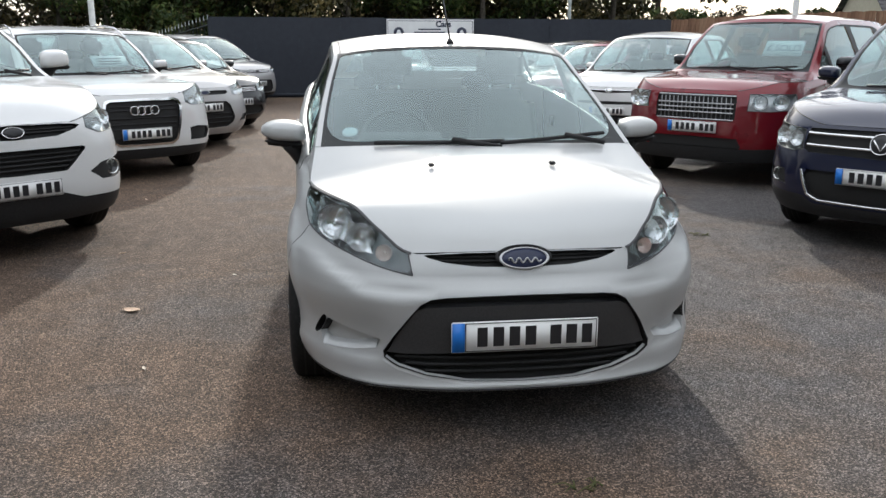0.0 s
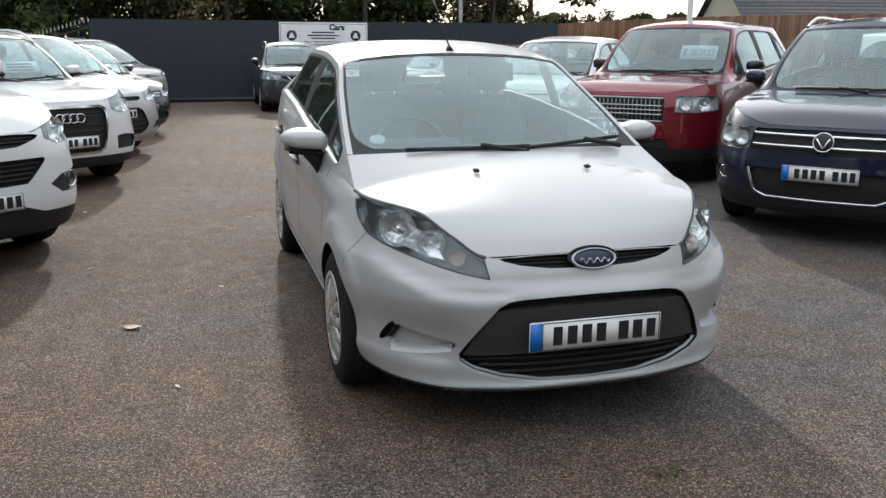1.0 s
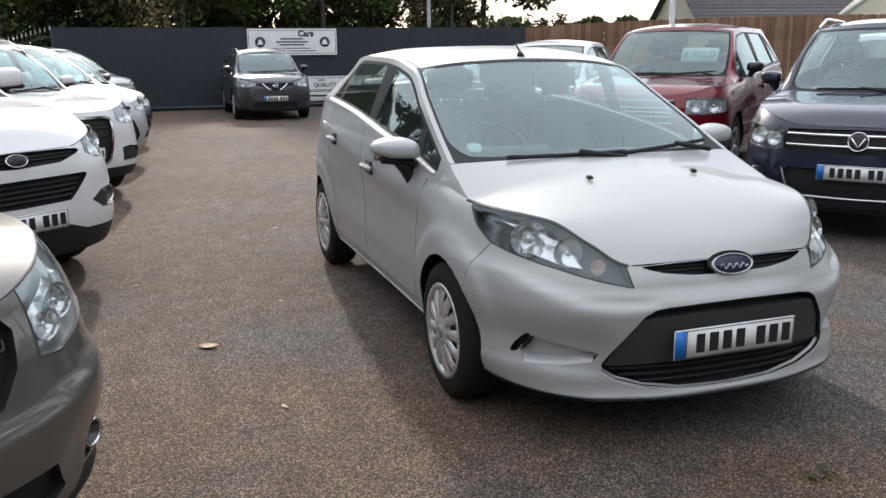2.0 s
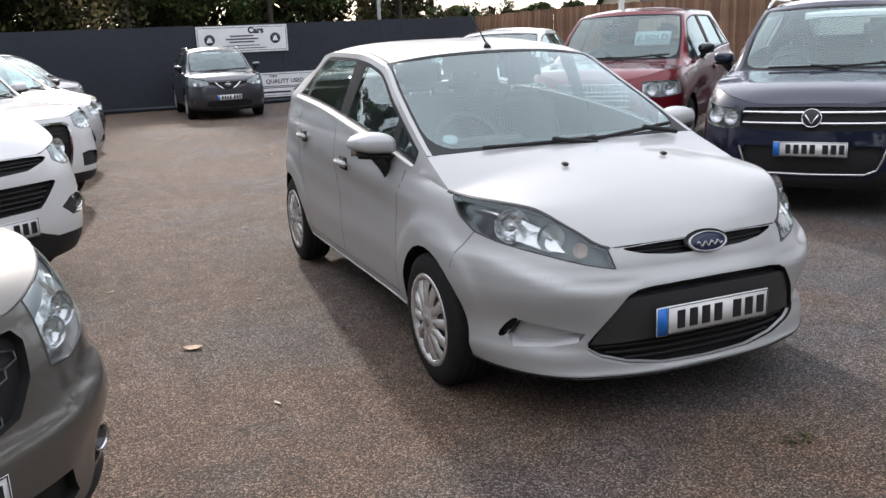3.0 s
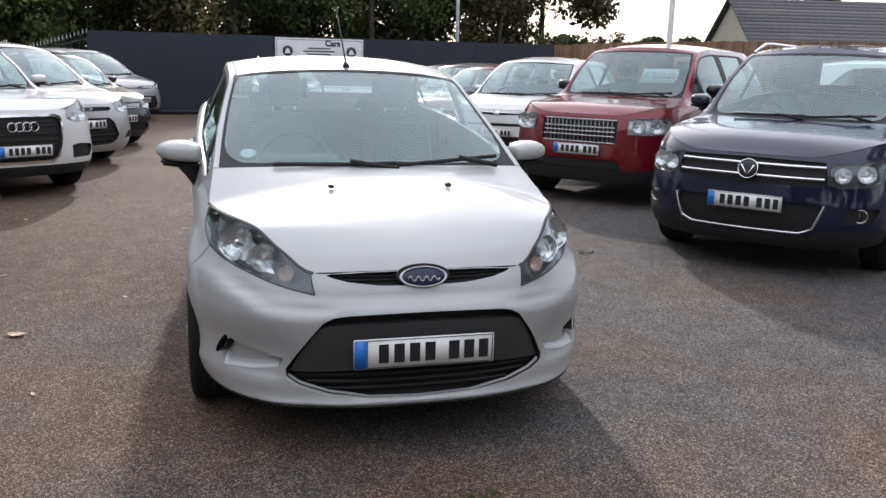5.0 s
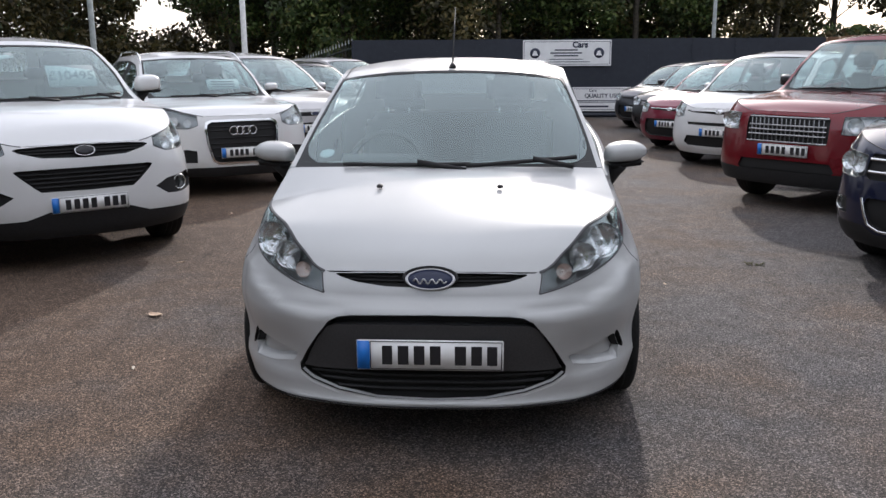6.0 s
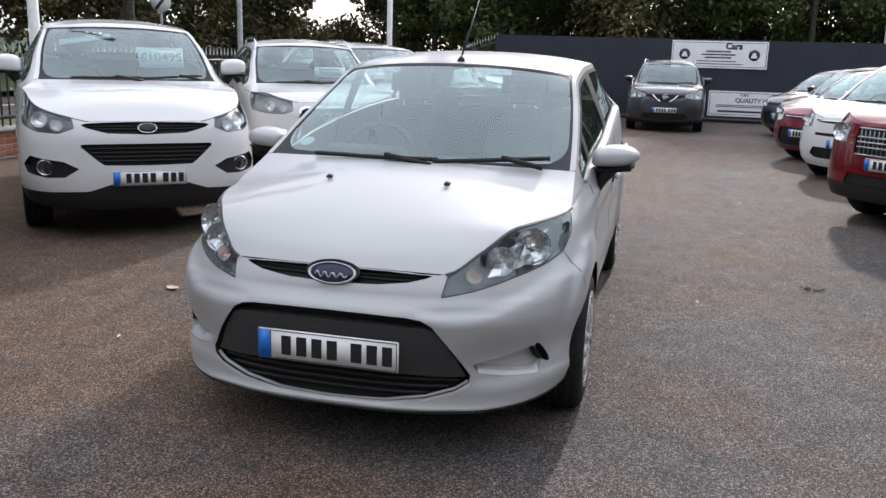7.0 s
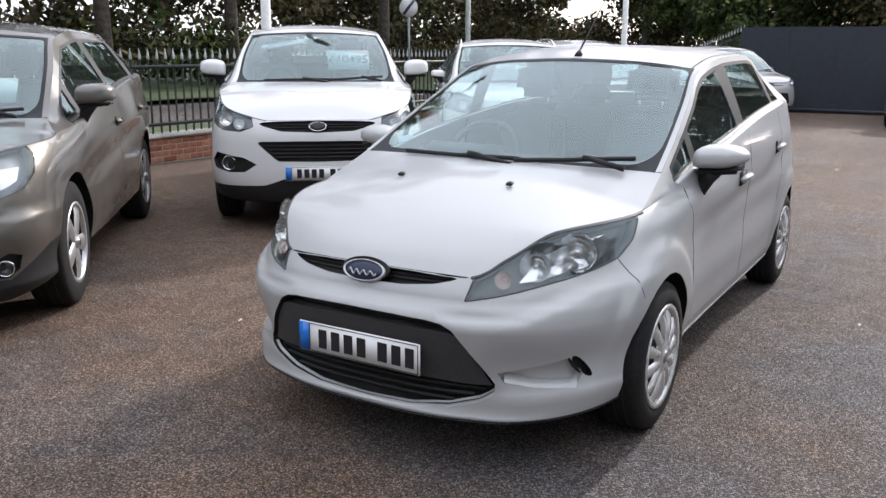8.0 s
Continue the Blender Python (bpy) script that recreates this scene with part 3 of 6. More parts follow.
def number_plate(parent, at, tilt=0, bars=((-.172, .036), (-.115, .038), (-.058, .038), (-.001, .038), (.088, .040), (.145, .038), (.200, .036))):
    """Plate whose face looks to -y; at is its middle."""
    pl = part("number_plate", box(.52, .008, .111, bev=.003), PLATE, parent, "white number plate with dark characters as bars")
    pl.matrix_local = pose(*at, tilt, 0, 0)
    part("blue_band", box(.045, .003, .105, (-.236, -.0045, 0), bev=.001), PLATEB, pl)
    for x, w in bars:
        part("character_bar", box(w, .002, .070, (x + .02, -.0046, 0), bev=.0006), INK, pl, smooth=False)
    fr = bmesh.new()
    for sx, sz, x, z in ((.466, .0025, .022, .0505), (.466, .0025, .022, -.0505), (.0025, .1, -.211, 0), (.0025, .1, .2535, 0)):
        box(sx, .002, sz, (x, -.0046, z), bm=fr)
    part("border_line", fr, INK, pl, smooth=False)
    return pl


def seats(parent, y0, z0, w, rear_y, top_z):
    """Two front seats, a bench, the dashboard and a steering wheel."""
    for sx in (-1, 1):
        st = new("front_seat")
        st.parent = parent
        part("seat_cushion", box(.48, .50, .14, (sx * w * .45, y0 + .62, z0 - .38), (6, 0, 0), .06, 4), SEAT, st)
        bk = box(.46, .15, .60, (0, 0, 0), (0, 0, 0), .074, 5)
        for v in bk.verts:
            v.co.x *= 1 - .30 * max(0, v.co.z / .3) ** 2
        bk.transform(pose(sx * w * .45, y0 + .95, z0 - .08, -14, 0, 0))
        part("seat_back", bk, SEAT, st)
        hr = part("headrest", box(.27, .10, .20, (sx * w * .45, y0 + 1.06, min(z0 + .34, top_z - .17)), (-10, 0, 0), .049, 5), SEAT, st)
        for k in (-.06, .06):
            part("headrest_post", tube([(sx * w * .45 + k, y0 + 1.03, z0 + .15), (sx * w * .45 + k, y0 + 1.06, z0 + .3)], .006, 6), CHROME, hr)
    part("rear_bench", box(w * 1.75, .16, .55, (0, rear_y, z0 - .10), (-16, 0, 0), .05, 3), SEAT, parent)
    for sx in (-1, 1):
        part("rear_headrest", box(.24, .08, .13, (sx * w * .5, rear_y + .10, z0 + .22), (-12, 0, 0), .035, 3), SEAT, parent)
    dash = bmesh.new()
    box(w * 1.86, .42, .20, (0, y0 + .16, z0 - .10), (8, 0, 0), .06, 4, dash)
    box(.46, .16, .10, (-w * .45, y0 + .24, z0 + .0), (18, 0, 0), .04, 3, dash)
    part("dashboard", dash, CABIN, parent)
    sw = bmesh.new()
    pts = [(.185 * math.cos(a), .185 * math.sin(a), 0) for a in np.linspace(0, 2 * math.pi, 29)]
    tube(pts, .015, 8, sw)
    box(.34, .05, .03, bev=.01, bm=sw)
    box(.05, .18, .03, (0, -.09, 0), bev=.01, bm=sw)
    ob = part("steering_wheel", sw, CABIN, parent)
    ob.matrix_local = pose(-w * .45, y0 + .42, z0 - .02, 62, 0, 0)
    part("cabin_floor", box(w * 1.9, rear_y - y0 + .7, .05, (0, (y0 + rear_y) / 2 + .2, z0 - .56), bev=.01), CABIN, parent)


def door_mirror(parent, x, y, z, side, colour, size=1.0, tall=1.0):
    mi = new("door_mirror")
    mi.parent = parent
    mi.matrix_local = pose(x * side, y, z)
    bm = bmesh.new()
    bmesh.ops.create_uvsphere(bm, u_segments=28, v_segments=16, radius=1)
    for v in bm.verts:
        a = v.co
        k = 1 - (.30 if tall > 1.1 else .48) * max(0, a.x * side) ** 1.4
        fy = -.115 if a.y < 0 else .045
        fz = .066 if a.z > 0 else .036
        e1, e2 = (.58, .48) if tall > 1.1 else (.64, .56)
        bx, bz = math.copysign(abs(a.x) ** e1, a.x), math.copysign(abs(a.z) ** e2, a.z)
        v.co = Vector((bx * .112 + .095 * side, abs(a.y) ** .85 * fy + .03 * a.x * side, bz * fz * tall * k + .010 * a.x * side)) * size
    part("mirror_shell", bm, colour, mi)
    if tall > 1.1:                              # dark plastic underside of the tall mirrors
        part("mirror_underside", box(.17 * size, .12 * size, .030 * tall, (.10 * side * size, -.03 * size, -.030 * size * tall), (0, 0, 0), .012, 3), PLASTIC, mi)
    part("mirror_glass", box(.17 * size, .004, .10 * size, (.10 * side * size, .04 * size, 0), bev=.0015), CHROME, mi)
    part("mirror_base", box(.185 * size, .11 * size, .034, (.088 * side * size, -.025, -.044 * size), (0, -6 * side, 9 * side), .014, 3), PLASTIC, mi)
    part("mirror_foot", tube([(.0, .0, -.20 * size), (.015 * side, -.01, -.14 * size), (.035 * side, -.02, -.09 * size), (.06 * side, -.03, -.045 * size)], .018 * size, 12, taper=2.6), PLASTIC, mi)
    return mi


def lamp_inside(parent, sh, spots, off=-.05):
    """Reflector bowls set behind the lens: (kind, v, z, radius, material)."""
    for kind, v, z, r, ma in spots:
        u, zz = sh.flat(kind, v, z)
        P, e = sh.skin(u, zz), 2e-3
        N = (sh.skin(u + e, zz) - sh.skin(u - e, zz)).cross(sh.skin(u, zz + e) - sh.skin(u, zz - e)).normalized()
        yield P, (N + Vector((0, -1.6, -.15))).normalized(), r, ma


def headlamps(car, sh, outline, spots, name="headlamp", label="clear headlamp with chrome reflectors", flat_tri=None, deep=-.06, bez=None, panel=None):
    """Both lamps: lens on the skin, bezel behind, bowls between. Outline in flat coordinates."""
    va, (rest, tri), polys = flat_tri
    seal = [tuple(p) for p in outline]
    ribbon_pair("lamp_seal", sh, seal + seal[:1], .0045, .0018, SHUT, car)
    for sg in (1, -1):
        fn = sh.skin
        lp = part(name, sheet_mesh("lens", va, tri, fn, 0.001, (sg,)), LENS, car, label)
        part("bezel", sheet_mesh("bezel", va, tri, fn, deep, (sg,), polys[0]), bez or BEZEL, lp)
        if panel:                               # bright fluted pan between the bowls
            pan = cut_sheet([sh.flat(*p) for p in panel], [], .03)
            part("reflector_pan", sheet_mesh("reflector_pan", pan[0], pan[1][0], fn, -.034, (sg,)), FLUTED, lp)
        for P, N, r, ma in lamp_inside(lp, sh, spots):
            N2 = Vector((N.x * sg, N.y, N.z))
            P2 = Vector((P.x * sg, P.y, P.z)) - N2 * .016
            m = Matrix.Translation(P2) @ N2.to_track_quat('Z', 'Y').to_matrix().to_4x4()
            rows = [(r * 1.06, .004), (r, 0.0), (r * .9, -.010), (r * .68, -.021), (r * .4, -.027), (r * .12, -.029)]
            bowl = part("reflector", lathe(rows, 16, m=m, cap=False), ma, lp, smooth=False)
            part("bulb", lathe([(r * .20, -.028), (r * .20, -.012), (r * .12, -.006), (.002, -.004)], 10, m=m), REFLECTOR if ma is not AMBER else AMBER, bowl)
    return


def build_car(name, at, d, colour, label, group="parked cars", step=0.055, detail=2):
    """A whole car from its shape and its front's outlines."""
    sh = Shell(d)
    car = thing(name, at, label, "car", group)
    L = d["L"]
    # --- lower body, cut along its lamps, grilles and plastic ---
    dom = []
    for kind, v, z in d["bottom_front"]:
        dom.append(sh.flat(kind, v, z))
    for c in sh.yw:
        zb = d["sill"]
        a0 = math.asin(max(-1, min(1, (zb - sh.zw) / sh.Ra)))
        for k in range(17):
            a = math.pi - a0 + (2 * a0 - math.pi) * k / 16
            dom.append(sh.flat("y", c + sh.Ra * math.cos(a), sh.zw + sh.Ra * math.sin(a)))
    for q in (2.3, 2.6, 3.0):
        dom.append((sh.u_of(q), d["sill"] + .06))
    qs = list(np.linspace(3.0, 0.0, 70))
    dom += [(sh.u_of(q), sh.top(q)) for q in qs]
    regs = []
    for r in d["regions"]:
        poly = [sh.flat(*p) for p in r["poly"]]
        if r.get("to_top"):
            k0, k1 = sh.s_of(*r["to_top"][0]), sh.s_of(*r["to_top"][1])
            poly += [(sh.u_of(q), sh.top(q) - .004) for q in np.linspace(k0, k1, 14)]
        regs.append(poly)
    va, groups, polys = cut_sheet(dom, regs, step)
    part("body", sheet_mesh("body", va, groups[0], sh.skin, 0, (1, -1)), colour, car)
    for r, tri, poly in zip(d["regions"], groups[1:], polys):
        if not len(tri):
            continue
        if r["kind"] == "lamp":
            headlamps(car, sh, poly, r["spots"], r.get("name", "headlamp"), r.get("label", "clear headlamp with chrome reflectors"), (va, (None, tri), [poly]), r.get("deep", -.055), r.get("bez"), r.get("panel"))
        elif r["kind"] == "centre":
            part(r["name"], sheet_mesh(r["name"], va, tri, sh.skin, r["off"], (1, -1), poly), r["mat"], car, r.get("label", ""))
        else:
            for sg in (1, -1):
                part(r["name"], sheet_mesh(r["name"], va, tri, sh.skin, r["off"], (sg,), poly), r["mat"], car, r.get("label", ""))
    # --- bonnet ---
    q0, q1 = sh.s_of(*d["bonnet"][0]), sh.s_of(*d["bonnet"][1])
    cen = curve3([(t, 0, y, z) for t, y, z in d["bonnet_line"]])
    zq = sh.belt(sh.y0).z
    qm = sh.s_of("y", sh.y0, zq)

    def edge(v):
        if v < .74:
            q = q0 + (qm - q0) * v / .74
            return sh.ring(q, sh.top(q))
        return sh.rail(sh.y0 + (ya - sh.y0) * (v - .74) / .26)
    ya = d["glass_y"][0]
    part("bonnet", patch("bonnet", cen, edge, 20, 30, d.get("bonnet_pow", 2.4)), colour, car)
    # --- windscreen, roof, tail ---
    ya, yt, ye, yz = d["glass_y"]
    scr_c = curve3([(t, 0, y, z) for t, y, z in d["screen_line"]])
    scr_b = lambda v: sh.rail(ya + (yt - ya) * v)
    sc = part("windscreen", patch("windscreen", scr_c, scr_b, 14, 16, 2.2), SCREEN, car, "pale reflecting windscreen")
    bo, bi = d.get("border", (.955, .925))
    for c, e in ((-1, -bo), (bo, 1)):
        part("screen_pillar", patch("screen_pillar", scr_c, scr_b, 2, 16, 2.2, 0, 1, c, e, .003), colour, car)
    head = d.get("header", .925)                 # painted edge of the roof over the glass
    if head < 1:
        part("screen_header", patch("screen_header", scr_c, scr_b, 14, 3, 2.2, head, 1, -bo, bo, .0035), colour, car)
    v_low = d.get("cowl", .05)
    for a, b, c, e in ((0, 1, -bo, -bi), (0, 1, bi, bo)):
        part("screen_border", patch("screen_border", scr_c, scr_b, 2, 16, 2.2, a, b, c, e, .002), FRIT, sc)
    part("screen_border", patch("screen_border", scr_c, scr_b, 14, 2, 2.2, 0, v_low, -bi, bi, .002), FRIT, sc)
    for sx in (-1, 1):                          # rounded corners of the black border
        for v0, ru, rv in ((v_low, .14, .19), (head - .032, .05, -.07)):
            bm = bmesh.new()

            def at_glass(u, v):
                cc, bb = Vector(scr_c(v)), Vector(scr_b(v))
                k = abs(u) ** 2.2
                return bm.verts.new((sx * u * bb.x, cc.y + (bb.y - cc.y) * k, cc.z + (bb.z - cc.z) * k + .0022))
            tip = at_glass(bi, v0)
            arc = [at_glass(bi - ru + ru * math.cos(a), v0 + rv - rv * math.sin(a)) for a in np.linspace(0, math.pi / 2, 9)]
            for p, q in zip(arc, arc[1:]):
                bm.faces.new((tip, p, q))
            part("screen_border", bm, FRIT, sc)
    part("screen_border", patch("screen_border", scr_c, scr_b, 14, 2, 2.2, head - .032, head, -bi, bi, .002), FRIT, sc)
    roof_c = curve3([(t, 0, y, z) for t, y, z in d["roof_line"]])
    part("roof", patch("roof", roof_c, lambda v: sh.rail(yt + (ye - yt) * v), 14, 24, d.get("roof_pow", 2.6)), colour, car)
    tail_z = sh.top(3.0)
    ty, tz = d["roof_line"][-1][1:]
    tail_c = curve3([(0, 0, ty, tz), (.5, 0, (ty + sh.R(tail_z)) / 2 + .03, (tz + tail_z) / 2 + .02), (1, 0, sh.R(tail_z), tail_z)])
    tail_b = lambda v: sh.rail(ye + (yz - ye) * v)
    gate = part("tailgate", patch("tailgate", tail_c, tail_b, 12, 4, 3.0, .80, 1), colour, car)
    part("tailgate_top", patch("tailgate_top", tail_c, tail_b, 12, 3, 3.0, 0, .12), colour, gate)
    for c, e in ((-1, -.82), (.82, 1)):
        part("rear_pillar", patch("rear_pillar", tail_c, tail_b, 3, 8, 3.0, .12, .80, c, e), colour, gate)
    part("rear_window", patch("rear_window", tail_c, tail_b, 12, 8, 3.0, .115, .805, -.825, .825, -.004), REARGLASS, gate)
    # --- glasshouse with its side windows ---
    ys = np.linspace(sh.y0, yz, 56)
    lo = [(y, sh.belt(y).z) for y in ys]
    hi = [(y, max(sh.rail(y).z, sh.belt(y).z + .004)) for y in ys]
    wins, frames = [], []
    for y0, y1, slant in d["windows"]:
        for store, g, e in ((frames, .0, 0.0), (wins, .016, .016)):
            a, b = [], []
            for k in range(15):
                t = k / 14
                yl = y0 + e + (y1 - y0 - 2 * e) * t
                yu = y0 + e + (y1 - slant - y0 - 2 * e) * t
                zl = sh.belt(yl).z + .018 + g
                zu = sh.rail(yu).z - d.get("pillar", .055) - g
                yend = d["windows"][-1][1] - d["windows"][-1][2]
                fall = max(0.0, min(1.0, (yu - yend + .36) / .36))
                zu = zl + (zu - zl) * (1 - .55 * fall ** 2.4)
                a.append((yl, zl))
                b.append((yu, max(zu, zl + .004)))
            store.append(a + b[::-1])
    n0 = len(frames[0]) // 2
    one = [p for f in frames for p in f[:n0]] + [p for f in frames[::-1] for p in f[n0:]]
    va2, g2, p2 = cut_sheet(lo + hi[::-1], [one] + wins, step)
    house = lambda y, z: sh.glasshouse(y, z)
    for sg in (1, -1):
        gh = part("side_frame", sheet_mesh("side_frame", va2, g2[0], house, 0, (sg,)), colour, car)
        part("window_surround", sheet_mesh("window_surround", va2, g2[1], house, .002, (sg,)), PLASTIC, gh, "black window frames and door pillars")
        for k in range(len(wins)):
            if len(g2[k + 2]):
                part("side_window", sheet_mesh("side_window", va2, g2[k + 2], house, -.006, (sg,), p2[k + 1]), SIDEGLASS, gh)
        ribbon("window_trim", house if sg > 0 else (lambda y, z: Vector((-house(y, z).x, y, z))), [(y, sh.belt(y).z + .010) for y in np.linspace(d["windows"][0][0], d["windows"][-1][1], 30)], .014, .005, d.get("trim_mat", colour), gh)
    # --- underneath ---
    under = bmesh.new()
    w0 = sh.W(.3) * .93
    box(w0 * 1.84, L - 1.0, .10, (0, L / 2 + .05, d["sill"] + .03), bev=.03, bm=under)
    box(w0 * 1.3, .5, .06, (0, .50, d["sill"] + .02), bev=.02, bm=under)
    part("underbody", under, VOID, car)
    for c in sh.yw:
        part("subframe", box(w0 * 1.2, .8, .40, (0, c, d["sill"] + .25), bev=.03), VOID, car)
    for c in sh.yw:
        for sg in (1, -1):
            bm = bmesh.new()
            prev = None
            for k in range(19):
                a0 = math.asin(max(-1, min(1, (d["sill"] - sh.zw) / sh.Ra)))
                a = a0 + (math.pi - 2 * a0) * k / 18
                y, z = c + (sh.Ra + .003) * math.cos(a), sh.zw + (sh.Ra + .003) * math.sin(a)
                xo = sh.width(max(z, d["sill"]), y) - .004
                if y < sh.F(z) + sh.D:
                    xo = min(xo, sh.ring(sh.s_of("y", y, max(z, d["sill"])), max(z, d["sill"])).x - .003)
                row = [bm.verts.new((sg * xo, y, z)), bm.verts.new((sg * (xo - .035), y + .012 * math.cos(a), z + .012 * math.sin(a))), bm.verts.new((sg * .48, y, z))]
                if prev:
                    for i in range(2):
                        bm.faces.new((prev[i], row[i], row[i + 1], prev[i + 1]))
                prev = row
            part("wheel_arch", bm, VOID, car)
            if d.get("arch_trim"):
                bm = bmesh.new()
                prev = None
                for k in range(21):
                    a = -.04 * math.pi + 1.08 * math.pi * k / 20
                    row = []
                    for rr, o in ((sh.Ra - .004, -.01), (sh.Ra, .012), (sh.Ra + .05, .010), (sh.Ra + .055, -.01)):
                        y, z = c + rr * math.cos(a), max(d["sill"] + .0, sh.zw + rr * math.sin(a))
                        q = sh.ring(sh.s_of("y", y, z), z)
                        row.append(bm.verts.new((sg * (q.x + o), y, z)))
                    if prev:
                        for i in range(3):
                            bm.faces.new((prev[i], row[i], row[i + 1], prev[i + 1]))
                    prev = row
                part("arch_trim", bm, PLASTIC, car)
            x = sh.width(.45, c) - d.get("wheel_in", .02)
            wheel(car, sg * x, c, sh.zw, d["hub"], d.get("tyre_w", .20), d["rim"], d["spokes"], sg, d.get("rim_mat", ALLOY))
    # --- door lines and handles ---
    for pts in d["seams"]:
        line = [sh.flat(*p) for p in pts]
        ribbon_pair("shut_line", sh, line, .0026, .0008, SHUT, car)
    e = [(sh.u_of(q), sh.top(q) - .002) for q in np.linspace(q0, qm, 24)]
    ribbon_pair("bonnet_line", sh, e, d.get("bonnet_gap", .005), .0014, SHUT, car)
    for y, z in d["handles"]:
        for sg in (1, -1):
            x = sh.width(z, y)
            hb = part("door_handle", box(.022, .20, .035, (sg * (x + .022), y, z), (0, 0, 0), .01, 3), colour, car)
            part("handle_cup", box(.006, .13, .07, (sg * (x + .0005), y + .01, z - .004), bev=.0025), VOID, hb)
    mx, my, mz = d["mirror"]
    for sg in (1, -1):
        door_mirror(car, mx, my, mz, sg, d.get("mirror_mat", colour), d.get("mirror_size", 1.0), d.get("mirror_tall", 1.0))
    # --- cabin ---
    seats(car, ya, sh.belt(ya + .3).z, sh.W(.9) * .86, sh.yw[1] - .45, d["roof_line"][1][2])
    # --- wipers ---
    for x0, x1, v0, v1 in d.get("wipers", ((-.46, .12, .030, .045), (.10, .60, .030, .085))):
        def on(xx, v):
            c, b = Vector(scr_c(v)), Vector(scr_b(v))
            w = min(1, abs(xx / b.x)) ** 2.2
            return Vector((xx, c.y + (b.y - c.y) * w - .02, c.z + (b.z - c.z) * w + .018))
        wp = part("wiper", tube([on(x0 + (x1 - x0) * k / 8, v0 + (v1 - v0) * k / 8) for k in range(9)], .010, 6), PLASTIC, car)
        part("wiper_arm", tube([on(x1 - .02, .0) - Vector((0, .01, 0)), on((x0 + x1) / 2 + .05, (v0 + v1) / 2) + Vector((0, -.01, .015))], .012, 6), PLASTIC, wp)
    # --- plate ---
    py, pz, pt = d["plate"]
    number_plate(car, (d.get("plate_x", 0), py, pz), pt)
    return car, sh, scr_c, scr_b


# ---------- fronts ----------
def X(*rows):
    return [("x", x, z) for x, z in rows]


def badge(parent, sh, z, rx, rz, fill, rim=CHROME, x=0.0, name="badge", out=.012):
    """An oval emblem on the nose, plain inside."""
    u, zz = sh.flat("x", x, z)
    e = 2e-3
    P = sh.skin(u, zz)
    N = (sh.skin(u + e, zz) - sh.skin(u - e, zz)).cross(sh.skin(u, zz + e) - sh.skin(u, zz - e)).normalized()
    m = Matrix.Translation(P) @ (-N).to_track_quat('Y', 'Z').to_matrix().to_4x4() @ pose(0, 0, 0, 90, 0, 0) @ Matrix.Diagonal((rx, rz, 1, 1))
    ob = part(name, lathe([(1.0, 0), (1.0, out), (.98, out + .003), (.90, out + .003), (.88, out)], 36, m=m, cap=False), rim, parent)
    part("badge_face", lathe([(.90, out - .003), (.88, out + .001), (.4, out + .0025), (.01, out + .003)], 30, m=m), fill, ob)
    return ob


def slats(parent, sh, rows, width, off, material, name="grille_bar"):
    """Bars across the nose: (half length, z)."""
    for xh, z in rows:
        a, b = sh.flat("x", -xh, z), sh.flat("x", xh, z)
        ribbon(name, sh.skin, [a, (0, z), b], width, off, material, parent, .05)


